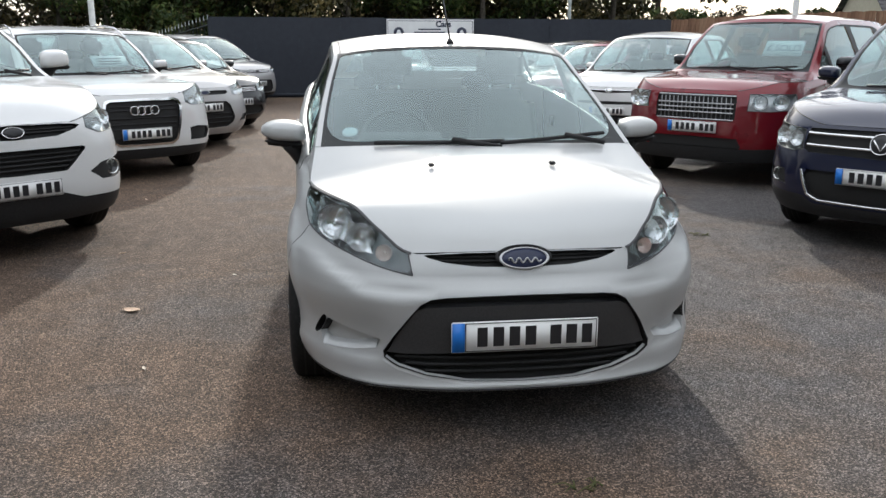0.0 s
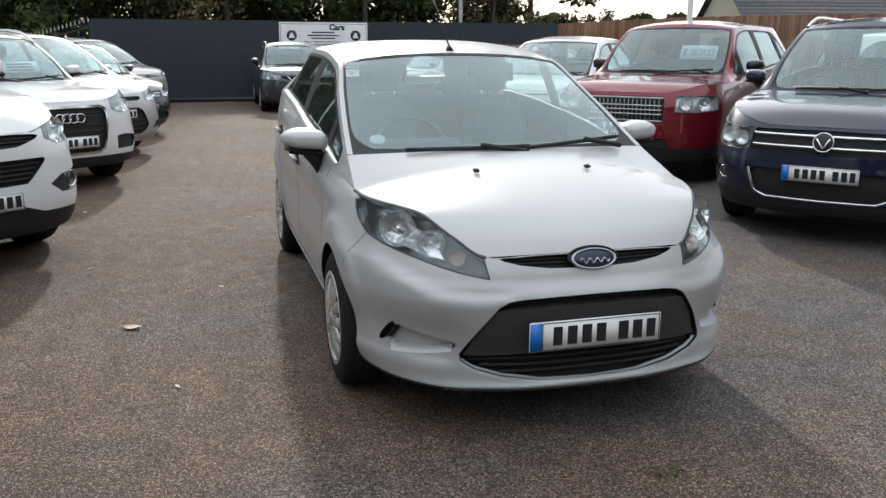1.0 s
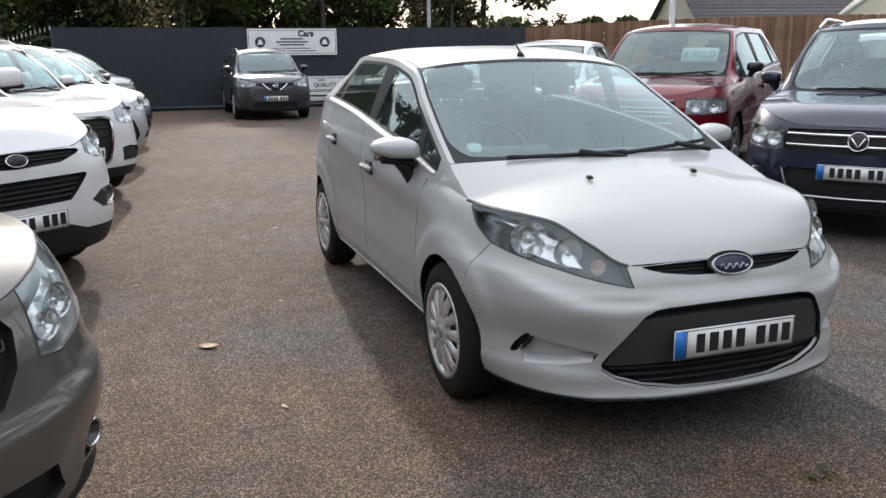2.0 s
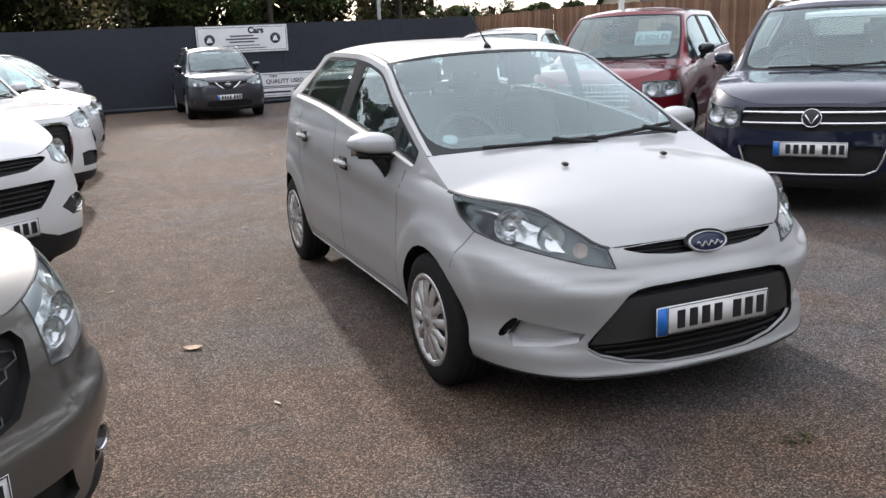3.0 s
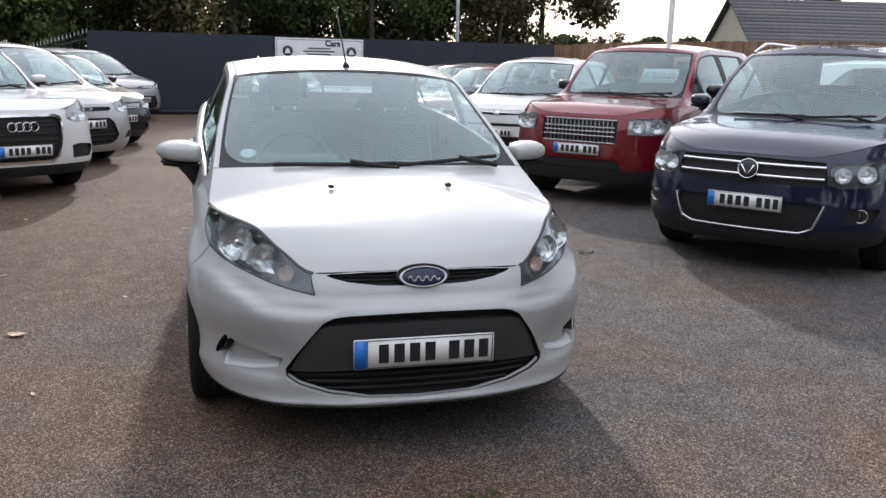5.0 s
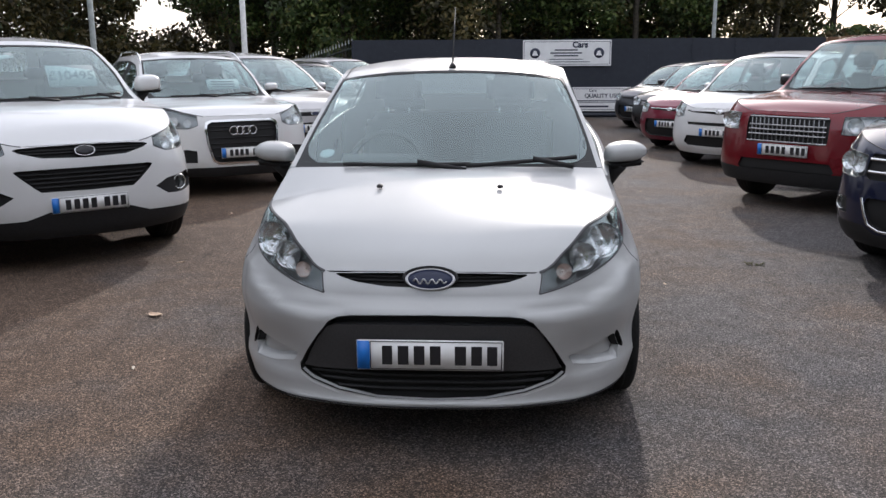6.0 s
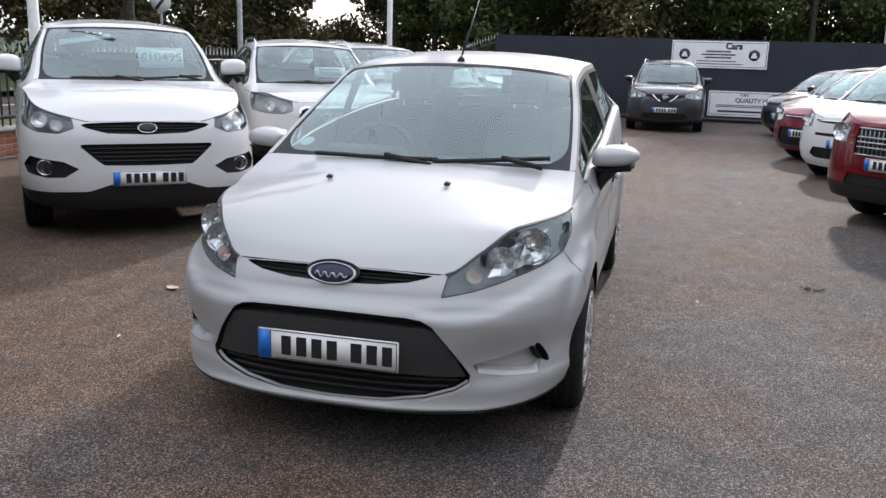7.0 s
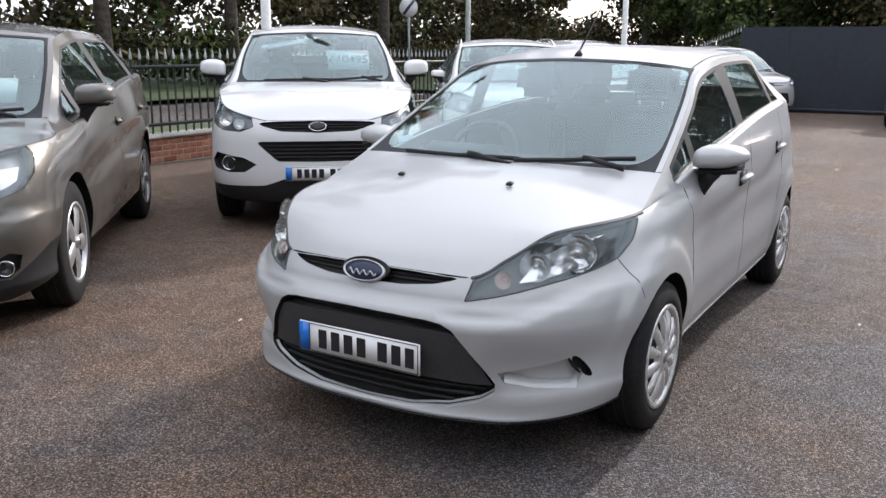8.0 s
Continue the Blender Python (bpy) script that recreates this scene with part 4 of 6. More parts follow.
def shape(L, w, H, hf, hr, ya, yt, ye, wheels, hub, rim, belt=(1.02, 1.10), D=.72, p=3.0, sill=.26, low=.22, regions=(), **more):
    """The shape of a common hatchback, estate or SUV from its main sizes."""
    b0, b1 = belt
    d = dict(
        L=L, D=D, Dr=.55, p=p, wheels=wheels, hub=hub, arch=hub + .05, rim=rim, sill=sill,
        W=[(.18, .86 * w), (.30, .955 * w), (.48, .99 * w), (.68, .985 * w), (hr - .12, w), (hr, .985 * w), (b1 + .06, .95 * w)],
        F=[(.18, .09), (.28, .03), (.45, .0), (hf - .16, .015), (hf - .04, .045), (hf + .03, .085), (hf + .14, .16), (1.35, .45)],
        R=[(.18, L - .07), (.40, L), (.75, L - .01), (1.0, L - .06), (1.3, L - .18)],
        K=[(.3, 0), (hf - .2, .03), (hf, .10), (hf + .1, .17), (hr, .26), (1.4, .36)],
        top=[("x", 0, hf), ("x", .40 * w, hf - .004), ("x", .62 * w, hf + .035), ("x", .80 * w, hf + .085), ("y", .72, hr - .045), ("y", ya + .05, hr - .02), ("y", ya + .9, b0), ("y", L - 1.1, b1), ("s", 2.6, b1 + .02), ("s", 3, b1 + .02)],
        rail=[(ya, .82 * w, hr + .03), (ya + (yt - ya) * .5, .765 * w, hr + .03 + (H - .11 - hr) * .54), (yt, .69 * w, H - .105), (yt + .5, .68 * w, H - .06), (ye - .5, .665 * w, H - .065), (ye, .64 * w, H - .13), (L - .16, .74 * w, b1 + .03)],
        bonnet=(("x", .44 * w, hf), ("y", ya + .03, hr - .03)),
        bonnet_line=[(0, .06, hf), (.25, .25, hf + .55 * (hr - hf) + .015), (.6, .55, hr - .01), (1, ya - .03, hr + .035)],
        glass_y=(ya, yt, ye, L - .16),
        screen_line=[(0, ya - .07, hr + .015), (.5, (ya + yt) / 2 - .09, (hr + H) / 2 + .0), (1, yt - .08, H - .055)],
        roof_line=[(0, yt - .08, H - .055), (.35, yt + .6, H), (.75, ye - .5, H - .005), (1, ye + .02, H - .07)],
        windows=[(ya + .12, ya + .36, 0.0), (ya + .40, (wheels[0] + wheels[1]) / 2 + .16, .06), ((wheels[0] + wheels[1]) / 2 + .24, wheels[1] - .12, .08), (wheels[1] - .04, wheels[1] + .34, .16)],
        bottom_front=X((0, low), (.4 * w, low), (.75 * w, low + .01)) + [("y", wheels[0] - hub - .10, sill - .02)],
        seams=[[("y", .62, hf - .02), ("y", wheels[0] - hub - .06, .62)],
               [("y", wheels[0] + hub + .11, .34), ("y", wheels[0] + hub + .13, .7), ("y", ya + .22, hr - .02)],
               [("y", (wheels[0] + wheels[1]) / 2 + .20, .34), ("y", (wheels[0] + wheels[1]) / 2 + .20, b0 + .02)]],
        handles=[((wheels[0] + wheels[1]) / 2 + .02, b0 - .14), (wheels[1] - .28, b0 - .11)],
        mirror=(w * .93, ya + .36, hr + .13), mirror_size=1.06, mirror_tall=1.35,
        plate=(-.008, .52, 0), spokes=(5, .03, .045, .004), regions=list(regions))
    d.update(more)
    return d


def lamp(poly, to_top, spots, **k):
    return dict(kind="lamp", poly=poly, to_top=to_top, spots=spots, **k)


def centre(name, rows, off, material, label=""):
    return dict(kind="centre", name=name, poly=X(*rows), off=off, mat=material, label=label)


def pair(name, poly, off, material, label=""):
    return dict(kind="pair", name=name, poly=poly, off=off, mat=material, label=label)


# ---------- the silver hatchback ----------
FIESTA = dict(
    L=3.95, ridge=.025, D=.85, Dr=.62, p=2.8, wheels=(.808, 3.297), hub=.288, arch=.325, rim=.195, sill=.235, tyre_w=.185,
    W=[(.17, .72), (.24, .775), (.32, .800), (.45, .815), (.60, .807), (.74, .824), (.80, .830), (.90, .822), (1.0, .806), (1.14, .775)],
    F=[(.186, .060), (.200, .024), (.210, .008), (.220, .007), (.236, .014), (.255, .018), (.29, .019), (.36, .012), (.47, .005), (.555, .007), (.585, .009), (.615, .022), (.645, .033), (.675, .048), (.70, .062), (.76, .085), (.83, .10), (.95, .18), (1.15, .35)],
    R=[(.18, 3.88), (.40, 3.95), (.70, 3.93), (.95, 3.88), (1.2, 3.78)],
    K=[(.45, 0), (.62, .04), (.717, .12), (.80, .20), (.84, .26), (.875, .36), (1.15, .5)],
    top=[("x", 0, .703), ("x", .25, .698), ("x", .36, .690), ("x", .41, .700), ("x", .48, .752), ("x", .587, .828), ("y", .48, .838), ("y", .71, .845), ("y", 1.03, .880), ("y", 1.35, .935), ("y", 1.7, .990), ("y", 2.8, 1.095), ("s", 2.4, 1.13), ("s", 3, 1.13)],
    rail=[(1.03, .715, .955), (1.3, .690, 1.080), (1.55, .658, 1.197), (1.85, .615, 1.335), (2.2, .618, 1.388), (2.7, .612, 1.398), (3.0, .588, 1.380), (3.38, .538, 1.305), (3.54, .590, 1.225), (3.68, .662, 1.143)],
    bonnet=(("x", .385, .695), ("y", 1.03, .880)),
    bonnet_line=[(0, .060, .704), (.10, .10, .752), (.3, .30, .842), (.55, .60, .915), (.8, .83, .950), (1, .985, .966)], bonnet_pow=2.05,
    glass_y=(1.03, 1.85, 3.38, 3.68),
    screen_line=[(0, .965, .938), (.5, 1.345, 1.175), (1, 1.77, 1.382)],
    roof_line=[(0, 1.77, 1.382), (.35, 2.35, 1.452), (.7, 2.98, 1.448), (1, 3.62, 1.375)],
    taper=.11, windows=[(1.12, 1.37, 0.0), (1.40, 2.09, .05), (2.19, 2.96, .06), (2.99, 3.19, .09)], pillar=.026, border=(.968, .948), flare=.026, cowl=.062, header=1.0,
    bottom_front=X((0, .206), (.35, .206), (.62, .211)) + [("y", .42, .215), ("y", .50, .220)],
    seams=[[("y", .515, .718), ("y", .56, .64), ("y", .575, .575)],
           [("y", 1.24, .30), ("y", 1.235, .62), ("y", 1.16, .885)],
           [("y", 2.14, .30), ("y", 2.16, .80), ("y", 2.13, 1.03)],
           [("y", 2.90, 1.09), ("y", 2.99, .85), ("y", 2.93, .58)],
           [("y", 1.24, .30), ("y", 2.14, .30), ("y", 2.86, .31)]],
    handles=[(1.95, .835), (2.80, .905)],
    mirror=(.775, 1.36, .985), mirror_size=.95,
    bonnet_gap=.009, plate=(-.006, .416, 0), spokes=(12, .010, .030, -.004), arch_lip=.016, rim_mat=TRIM, wheel_in=.008,
    regions=[
        lamp([("x", .385, .622), ("x", .48, .640), ("x", .60, .672), ("y", .40, .700), ("y", .515, .722), ("y", .62, .770), ("y", .70, .828)],
             (("y", .71, .845), ("x", .395, .695)),
             [("x", .648, .757, .064, FLUTED), ("x", .556, .724, .050, FLUTED), ("x", .480, .686, .028, AMBER)], bez=LAMPGREY,
             panel=[("x", .53, .688), ("x", .60, .696), ("x", .68, .722), ("y", .36, .752), ("y", .43, .790), ("x", .71, .812), ("x", .64, .800), ("x", .57, .758)]),
        centre("upper_grille", [(0, .650), (.16, .654), (.27, .666), (.325, .679), (.345, .687), (.33, .690), (.2, .697), (0, .700)], -.03, VOID, "narrow black slot under the bonnet"),
        centre("intake", [(0, .238), (.20, .243), (.34, .261), (.44, .290), (.487, .320), (.492, .345), (.46, .395), (.40, .475), (.355, .530), (.32, .550), (.27, .558), (.15, .563), (0, .565)], -.055, VOID, "black trapezoid bumper intake"),
        pair("fog_recess", X((.50, .382), (.60, .404), (.69, .424), (.718, .36), (.70, .315), (.60, .330), (.52, .350)), -.032, SILVER, "shallow blank recess in the bumper"),
        pair("fog_slot", X(*[(.716 + .019 * math.cos(a) + .0105 * math.sin(a), .387 - .043 * math.cos(a) + .005 * math.sin(a)) for a in (k * math.pi / 7 for k in range(14))]), -.03, VOID),
    ])


def spot_on(sh, x, z):
    """Place and outward way on the nose."""
    sg = 1 if x >= 0 else -1
    u, zz = sh.flat("x", abs(x), z)
    e = 2e-3
    P = sh.skin(u, zz)
    N = (sh.skin(u + e, zz) - sh.skin(u - e, zz)).cross(sh.skin(u, zz + e) - sh.skin(u, zz - e)).normalized()
    return Vector((P.x * sg, P.y, P.z)), Vector((N.x * sg, N.y, N.z))


def fog_lamps(car, sh, x, z, r, ring=CHROME, sink=.028):
    for sg in (1, -1):
        P, N = spot_on(sh, sg * x, z)
        N = (N + Vector((0, -1.5, 0))).normalized()
        m = Matrix.Translation(P - N * sink) @ N.to_track_quat('Z', 'Y').to_matrix().to_4x4()
        f = part("fog_lamp", lathe([(r, 0), (r * 1.02, .012), (r * .9, .016), (r * .84, .008)], 22, m=m, cap=False), ring, car)
        part("fog_reflector", lathe([(r * .86, .006), (r * .7, -.008), (r * .3, -.018), (.003, -.02)], 18, m=m, cap=False), DARKBEZEL, f)
        part("fog_lens", lathe([(r * .86, .008), (r * .5, .012), (.003, .013)], 18, m=m, cap=False), LENS, f)


def price_card(car, c, b, x, v, w, h, words="", n=3, back=.05, lean=-38, tilt=0):
    """Paper card behind the windscreen."""
    C, B = Vector(c(v)), Vector(b(v))
    k = min(1, abs(x / B.x)) ** 2.2
    P = Vector((x, C.y + (B.y - C.y) * k + back, C.z + (B.z - C.z) * k - .01))
    cd = part("price_card", box(w, .003, h), PAPER, car, "pale price card behind the windscreen")
    cd.matrix_local = pose(P.x, P.y, P.z, lean, tilt, 0)
    if words:
        t = part("lettering", text_mesh(words, h * .55), CARDINK, cd)
        t.matrix_local = pose(0, -.004, 0, 90, 0, 0)
    else:
        for i in range(n):
            part("text_bar", box(w * .7, .002, h * .12, (0, -.003, h * (.25 - .25 * i))), SHUT, cd, smooth=False)


def roof_rails(car, sh, y0, y1, ma=CHROME):
    for sg in (1, -1):
        pts = []
        for k in range(13):
            t = k / 12
            p = sh.rail(y0 + (y1 - y0) * t)
            pts.append((sg * (p.x - .02), p.y, p.z + .015 + .045 * min(1, 6 * t, 6 * (1 - t))))
        part("roof_rail", tube(pts, .013, 8), ma, car)


def low_plastic(rows, name="lower_bumper"):
    return dict(kind="centre", name=name, poly=rows, off=0, mat=PLASTIC, label="black unpainted lower bumper")


# white SUV
IX = shape(4.41, .90, 1.67, .885, 1.11, 1.14, 1.98, 4.0, (.88, 3.52), .345, .215, (1.15, 1.25), low=.24, sill=.30, plate=(-.012, .475, 0), pillar=.06, spokes=(5, .035, .05, .004), regions=[
    lamp(X((.50, .835), (.60, .795), (.74, .80)) + [("y", .46, .845), ("y", .60, .93), ("y", .66, .985)], (("y", .68, 1.0), ("x", .51, .9)), [("x", .725, .885, .054, REFLECTOR), ("x", .615, .852, .042, REFLECTOR)], bez=DARKBEZEL),
    centre("upper_grille", [(0, .79), (.28, .80), (.42, .838), (.455, .858), (.42, .868), (.3, .876), (0, .880)], -.03, VOID, "black upper grille slot"),
    centre("lower_grille", [(0, .565), (.31, .57), (.35, .60), (.46, .70), (.465, .715), (.44, .722), (.2, .725), (0, .725)], -.035, VOID, "black hexagonal lower grille"),
    pair("fog_surround", X((.48, .545), (.58, .595), (.80, .625), (.84, .56), (.82, .50), (.70, .475), (.58, .48)), -.03, PLASTIC),
    low_plastic(X((0, .15), (0, .43), (.27, .43), (.42, .38), (.70, .37)) + [("y", .50, .37), ("y", .56, .15)])])
# white compact SUV with a framed grille
Q3 = shape(4.385, .915, 1.60, .895, 1.02, 1.30, 2.12, 3.85, (.90, 3.50), .34, .22, (1.08, 1.17), low=.24, sill=.29, plate=(-.03, .50, 0), mirror=(.86, 1.72, 1.14), mirror_size=.80, mirror_tall=1.15, regions=[
    lamp(X((.47, .80), (.56, .765), (.72, .765)) + [("y", .46, .795), ("y", .56, .86), ("y", .62, .91)], (("y", .66, .95), ("x", .47, .9)), [("x", .70, .84, .05, REFLECTOR), ("x", .57, .82, .04, REFLECTOR)]),
    centre("grille_surround", [(0, .375), (.28, .378), (.345, .42), (.395, .60), (.41, .76), (.395, .825), (.34, .85), (0, .855)], .008, CHROME, "bright grille frame"),
    centre("grille", [(0, .395), (.27, .398), (.325, .43), (.372, .60), (.388, .75), (.375, .805), (.33, .828), (0, .832)], -.02, VOID, "black framed grille"),
    pair("side_intake", X((.50, .40), (.74, .40), (.80, .47), (.79, .52), (.60, .545), (.50, .53)), -.03, VOID),
    low_plastic(X((0, .15), (0, .345), (.5, .345), (.72, .34)) + [("y", .55, .34), ("y", .58, .15)])])
# pale people carrier
SMAX = shape(4.77, .94, 1.63, .83, 1.01, 1.00, 1.95, 4.3, (.95, 3.80), .33, .21, (1.05, 1.14), low=.2, plate=(-.01, .57, 0), mirror=(.90, 1.52, 1.10), mirror_size=.85, mirror_tall=1.1, regions=[
    lamp(X((.46, .735), (.60, .715), (.76, .735)) + [("y", .50, .775), ("y", .62, .85)], (("y", .70, .93), ("x", .46, .84)), [("x", .72, .79, .05, REFLECTOR), ("x", .58, .775, .045, REFLECTOR)]),
    centre("upper_grille", [(0, .735), (.34, .74), (.385, .765), (.36, .79), (0, .795)], -.025, VOID),
    centre("intake", [(0, .29), (.34, .30), (.44, .35), (.48, .42), (.40, .60), (.33, .645), (0, .65)], -.03, VOID, "black trapezoid bumper intake"),
    pair("fog_surround", X((.58, .36), (.74, .37), (.78, .46), (.66, .45)), -.02, PLASTIC)])
# small black hatchback
POLO = shape(4.05, .86, 1.52, .745, .93, 1.02, 1.75, 3.5, (.82, 3.35), .30, .19, (.97, 1.05), low=.18, sill=.22, plate=(-.01, .48, 0), mirror_size=.85, mirror_tall=1.1, regions=[
    lamp(X((.42, .65), (.56, .63), (.70, .65)) + [("y", .42, .68), ("y", .52, .75)], (("y", .58, .83), ("x", .42, .75)), [("x", .66, .70, .05, REFLECTOR), ("x", .53, .69, .04, REFLECTOR)]),
    centre("upper_grille", [(0, .63), (.36, .64), (.405, .66), (.40, .725), (0, .73)], -.02, VOID),
    centre("intake", [(0, .26), (.45, .27), (.56, .32), (.50, .41), (0, .41)], -.03, VOID)])
# far white SUV
KUGA = shape(4.40, .90, 1.66, .84, 1.02, .98, 1.95, 3.9, (.90, 3.55), .335, .21, (1.08, 1.17), low=.22, plate=(-.01, .52, 0), mirror=(.87, 1.5, 1.10), mirror_size=.85, mirror_tall=1.1, mirror_mat=BLACKP, regions=[
    lamp(X((.46, .79), (.58, .76), (.72, .77)) + [("y", .46, .80), ("y", .58, .88)], (("y", .66, .97), ("x", .46, .88)), [("x", .70, .84, .05, REFLECTOR)]),
    centre("upper_grille", [(0, .76), (.38, .77), (.43, .80), (.42, .845), (0, .85)], -.025, VOID),
    centre("intake", [(0, .30), (.45, .31), (.52, .40), (.45, .60), (0, .61)], -.03, VOID),
    low_plastic(X((0, .15), (0, .30), (.5, .30), (.72, .32)) + [("y", .55, .34), ("y", .58, .15)])])
# navy SUV
TIG = shape(4.43, .905, 1.68, .86, 1.03, 1.10, 1.95, 3.95, (.89, 3.49), .34, .215, (1.09, 1.18), low=.22, sill=.27, plate=(-.014, .525, 0), mirror=(.845, 1.58, 1.15), mirror_size=.86, mirror_tall=1.15, regions=[
    lamp(X((.525, .685), (.60, .662), (.74, .672)) + [("y", .34, .700), ("y", .46, .775), ("y", .56, .865), ("y", .46, .860)] + X((.76, .838), (.62, .826), (.525, .815)), None, [("x", .735, .758, .058, REFLECTOR), ("x", .605, .748, .052, REFLECTOR)], bez=LAMPGREY),
    centre("upper_grille", [(0, .655), (.48, .665), (.52, .69), (.505, .80), (.49, .83), (0, .838)], -.02, VOID, "black grille with two bright bars"),
    centre("intake", [(0, .335), (.36, .34), (.44, .37), (.50, .50), (.48, .545), (0, .55)], -.025, VOID),
    pair("fog_surround", X((.64, .42), (.80, .43), (.83, .52), (.66, .53)), -.02, PLASTIC),
    low_plastic(X((0, .15), (0, .305), (.42, .31), (.50, .36), (.72, .37)) + [("y", .54, .38), ("y", .60, .15)])])
# red off-roader
FREE = shape(4.50, .925, 1.74, .965, 1.10, 1.10, 1.78, 4.15, (.90, 3.56), .36, .225, (1.13, 1.20), D=.60, p=3.1, low=.26, sill=.32, plate=(-.02, .60, 0), mirror_mat=BLACKP, mirror=(.86, 1.60, 1.22), mirror_size=.84, mirror_tall=1.2, regions=[
    lamp(X((.53, .775), (.70, .77), (.86, .785)) + [("y", .40, .80), ("y", .42, .90)] + X((.86, .935), (.70, .94), (.53, .935)), None, [("x", .79, .86, .070, FLUTED), ("x", .63, .86, .070, FLUTED)], bez=ALLOY),
    centre("grille", [(0, .665), (.38, .665), (.42, .685), (.42, .90), (.40, .925), (0, .925)], -.02, VOID, "silver mesh grille"),
    centre("intake", [(0, .36), (.46, .37), (.50, .42), (.46, .50), (0, .505)], -.02, VOID),
    low_plastic(X((0, .15), (0, .40), (.5, .40), (.86, .42)) + [("y", .45, .43), ("y", .52, .15)])])
# white people carrier
PIC = shape(4.33, .905, 1.61, .83, .98, .92, 1.92, 3.85, (.86, 3.58), .32, .205, (1.04, 1.12), low=.2, plate=(-.012, .50, 0), mirror=(.84, 1.55, 1.08), mirror_size=.75, mirror_tall=1.1, regions=[
    lamp(X((.55, .71), (.66, .69), (.78, .72)) + [("y", .44, .76), ("y", .60, .85)], (("y", .70, .92), ("x", .55, .86)), [("x", .74, .79, .05, REFLECTOR), ("x", .64, .77, .035, REFLECTOR)]),
    centre("upper_grille", [(0, .745), (.40, .765), (.50, .785), (.49, .80), (.35, .795), (0, .79)], -.02, VOID),
    centre("bumper_band", [(0, .59), (.46, .60), (.47, .635), (0, .635)], -.02, VOID),
    centre("intake", [(0, .30), (.44, .31), (.52, .36), (.47, .45), (0, .45)], -.03, VOID)])
# maroon hatchback
C4 = shape(4.10, .88, 1.48, .755, .93, 1.00, 1.78, 3.5, (.86, 3.40), .31, .20, (.98, 1.06), low=.19, sill=.22, plate=(-.012, .46, 0), mirror=(.80, 1.58, 1.03), mirror_size=.75, mirror_tall=1.1, regions=[
    lamp(X((.48, .65), (.60, .63), (.72, .66)) + [("y", .44, .70), ("y", .56, .78)], (("y", .62, .85), ("x", .48, .77)), [("x", .68, .72, .045, REFLECTOR)]),
    centre("upper_grille", [(0, .675), (.36, .69), (.46, .71), (.45, .725), (.3, .72), (0, .715)], -.02, VOID),
    centre("intake", [(0, .25), (.42, .26), (.52, .33), (.48, .54), (0, .55)], -.03, VOID)])
# dark crossover of the newer kind, and the older one
J11 = shape(4.38, .87, 1.56, .86, 1.00, 1.08, 1.90, 3.85, (.90, 3.54), .335, .21, (1.06, 1.16), mirror_size=.85, mirror_tall=1.0, low=.21, plate=(-.012, .49, 0), regions=[
    lamp(X((.42, .77), (.56, .735), (.70, .735)) + [("y", .46, .76), ("y", .60, .83)], (("y", .70, .94), ("x", .42, .87)), [("x", .68, .80, .05, REFLECTOR), ("x", .55, .79, .04, REFLECTOR)]),
    centre("upper_grille", [(0, .66), (.10, .66), (.20, .72), (.40, .775), (.40, .82), (0, .825)], -.025, VOID),
    centre("intake", [(0, .27), (.42, .28), (.50, .34), (.44, .42), (0, .425)], -.03, VOID),
    low_plastic(X((0, .15), (0, .25), (.5, .26), (.72, .30)) + [("y", .55, .32), ("y", .58, .15)])])
J10 = shape(4.32, .892, 1.60, .86, 1.01, 1.06, 1.88, 3.80, (.90, 3.53), .350, .225, (1.07, 1.17), low=.2, sill=.28, plate=(-.012, .47, 0), tyre_w=.21, spokes=(5, .035, .055, .004), mirror_size=1.0, mirror_tall=1.2, ridge=.024, crest=pchip([(0, .568), (.2, .568), (.32, .576), (.42, .598), (.52, .628), (.62, .640), (1, .645)]), regions=[
    lamp(X((.475, .700), (.56, .690), (.66, .715)) + [("y", .30, .755), ("y", .40, .82), ("y", .46, .90)], (("y", .46, .95), ("x", .47, .87)), [("x", .630, .795, .046, FLUTED), ("x", .545, .762, .040, FLUTED)], bez=BEZEL,
         panel=[("x", .50, .715), ("x", .58, .712), ("x", .66, .740), ("y", .31, .80), ("y", .36, .865), ("x", .66, .87), ("x", .56, .83), ("x", .50, .80)]),
    centre("upper_grille", [(0, .60), (.28, .605), (.34, .62), (.40, .70), (.415, .79), (.39, .822), (0, .828)], -.03, VOID, "black grille with a fine hexagon mesh"),
    centre("intake", [(0, .27), (.40, .28), (.52, .33), (.47, .42), (0, .425)], -.03, VOID),
    pair("fog_surround", X((.625, .345), (.70, .335), (.752, .370), (.765, .440), (.715, .462), (.655, .425)), -.022, VOID),
    low_plastic(X((0, .15), (0, .24), (.45, .26), (.60, .32), (.625, .335), (.71, .325), (.765, .365)) + [("y", .40, .46), ("y", .60, .49), ("y", .62, .15)])])


# ---------- ground ----------
def gz(y):
    """The asphalt falls a little towards the hoarding."""
    return -.0075 * min(20, max(0, y - 4))


def grid_mesh(name, x0, x1, y0, y1, nx, ny, z):
    bm = bmesh.new()
    rows = [[bm.verts.new((x0 + (x1 - x0) * i / nx, y0 + (y1 - y0) * j / ny, z(x0 + (x1 - x0) * i / nx, y0 + (y1 - y0) * j / ny))) for i in range(nx + 1)] for j in range(ny + 1)]
    for j in range(ny):
        for i in range(nx):
            bm.faces.new((rows[j][i], rows[j][i + 1], rows[j + 1][i + 1], rows[j + 1][i]))
    return bm


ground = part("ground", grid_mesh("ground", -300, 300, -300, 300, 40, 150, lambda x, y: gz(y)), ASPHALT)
tagged(ground, "worn grey-brown asphalt car park with loose stones", "ground", kind="structure")

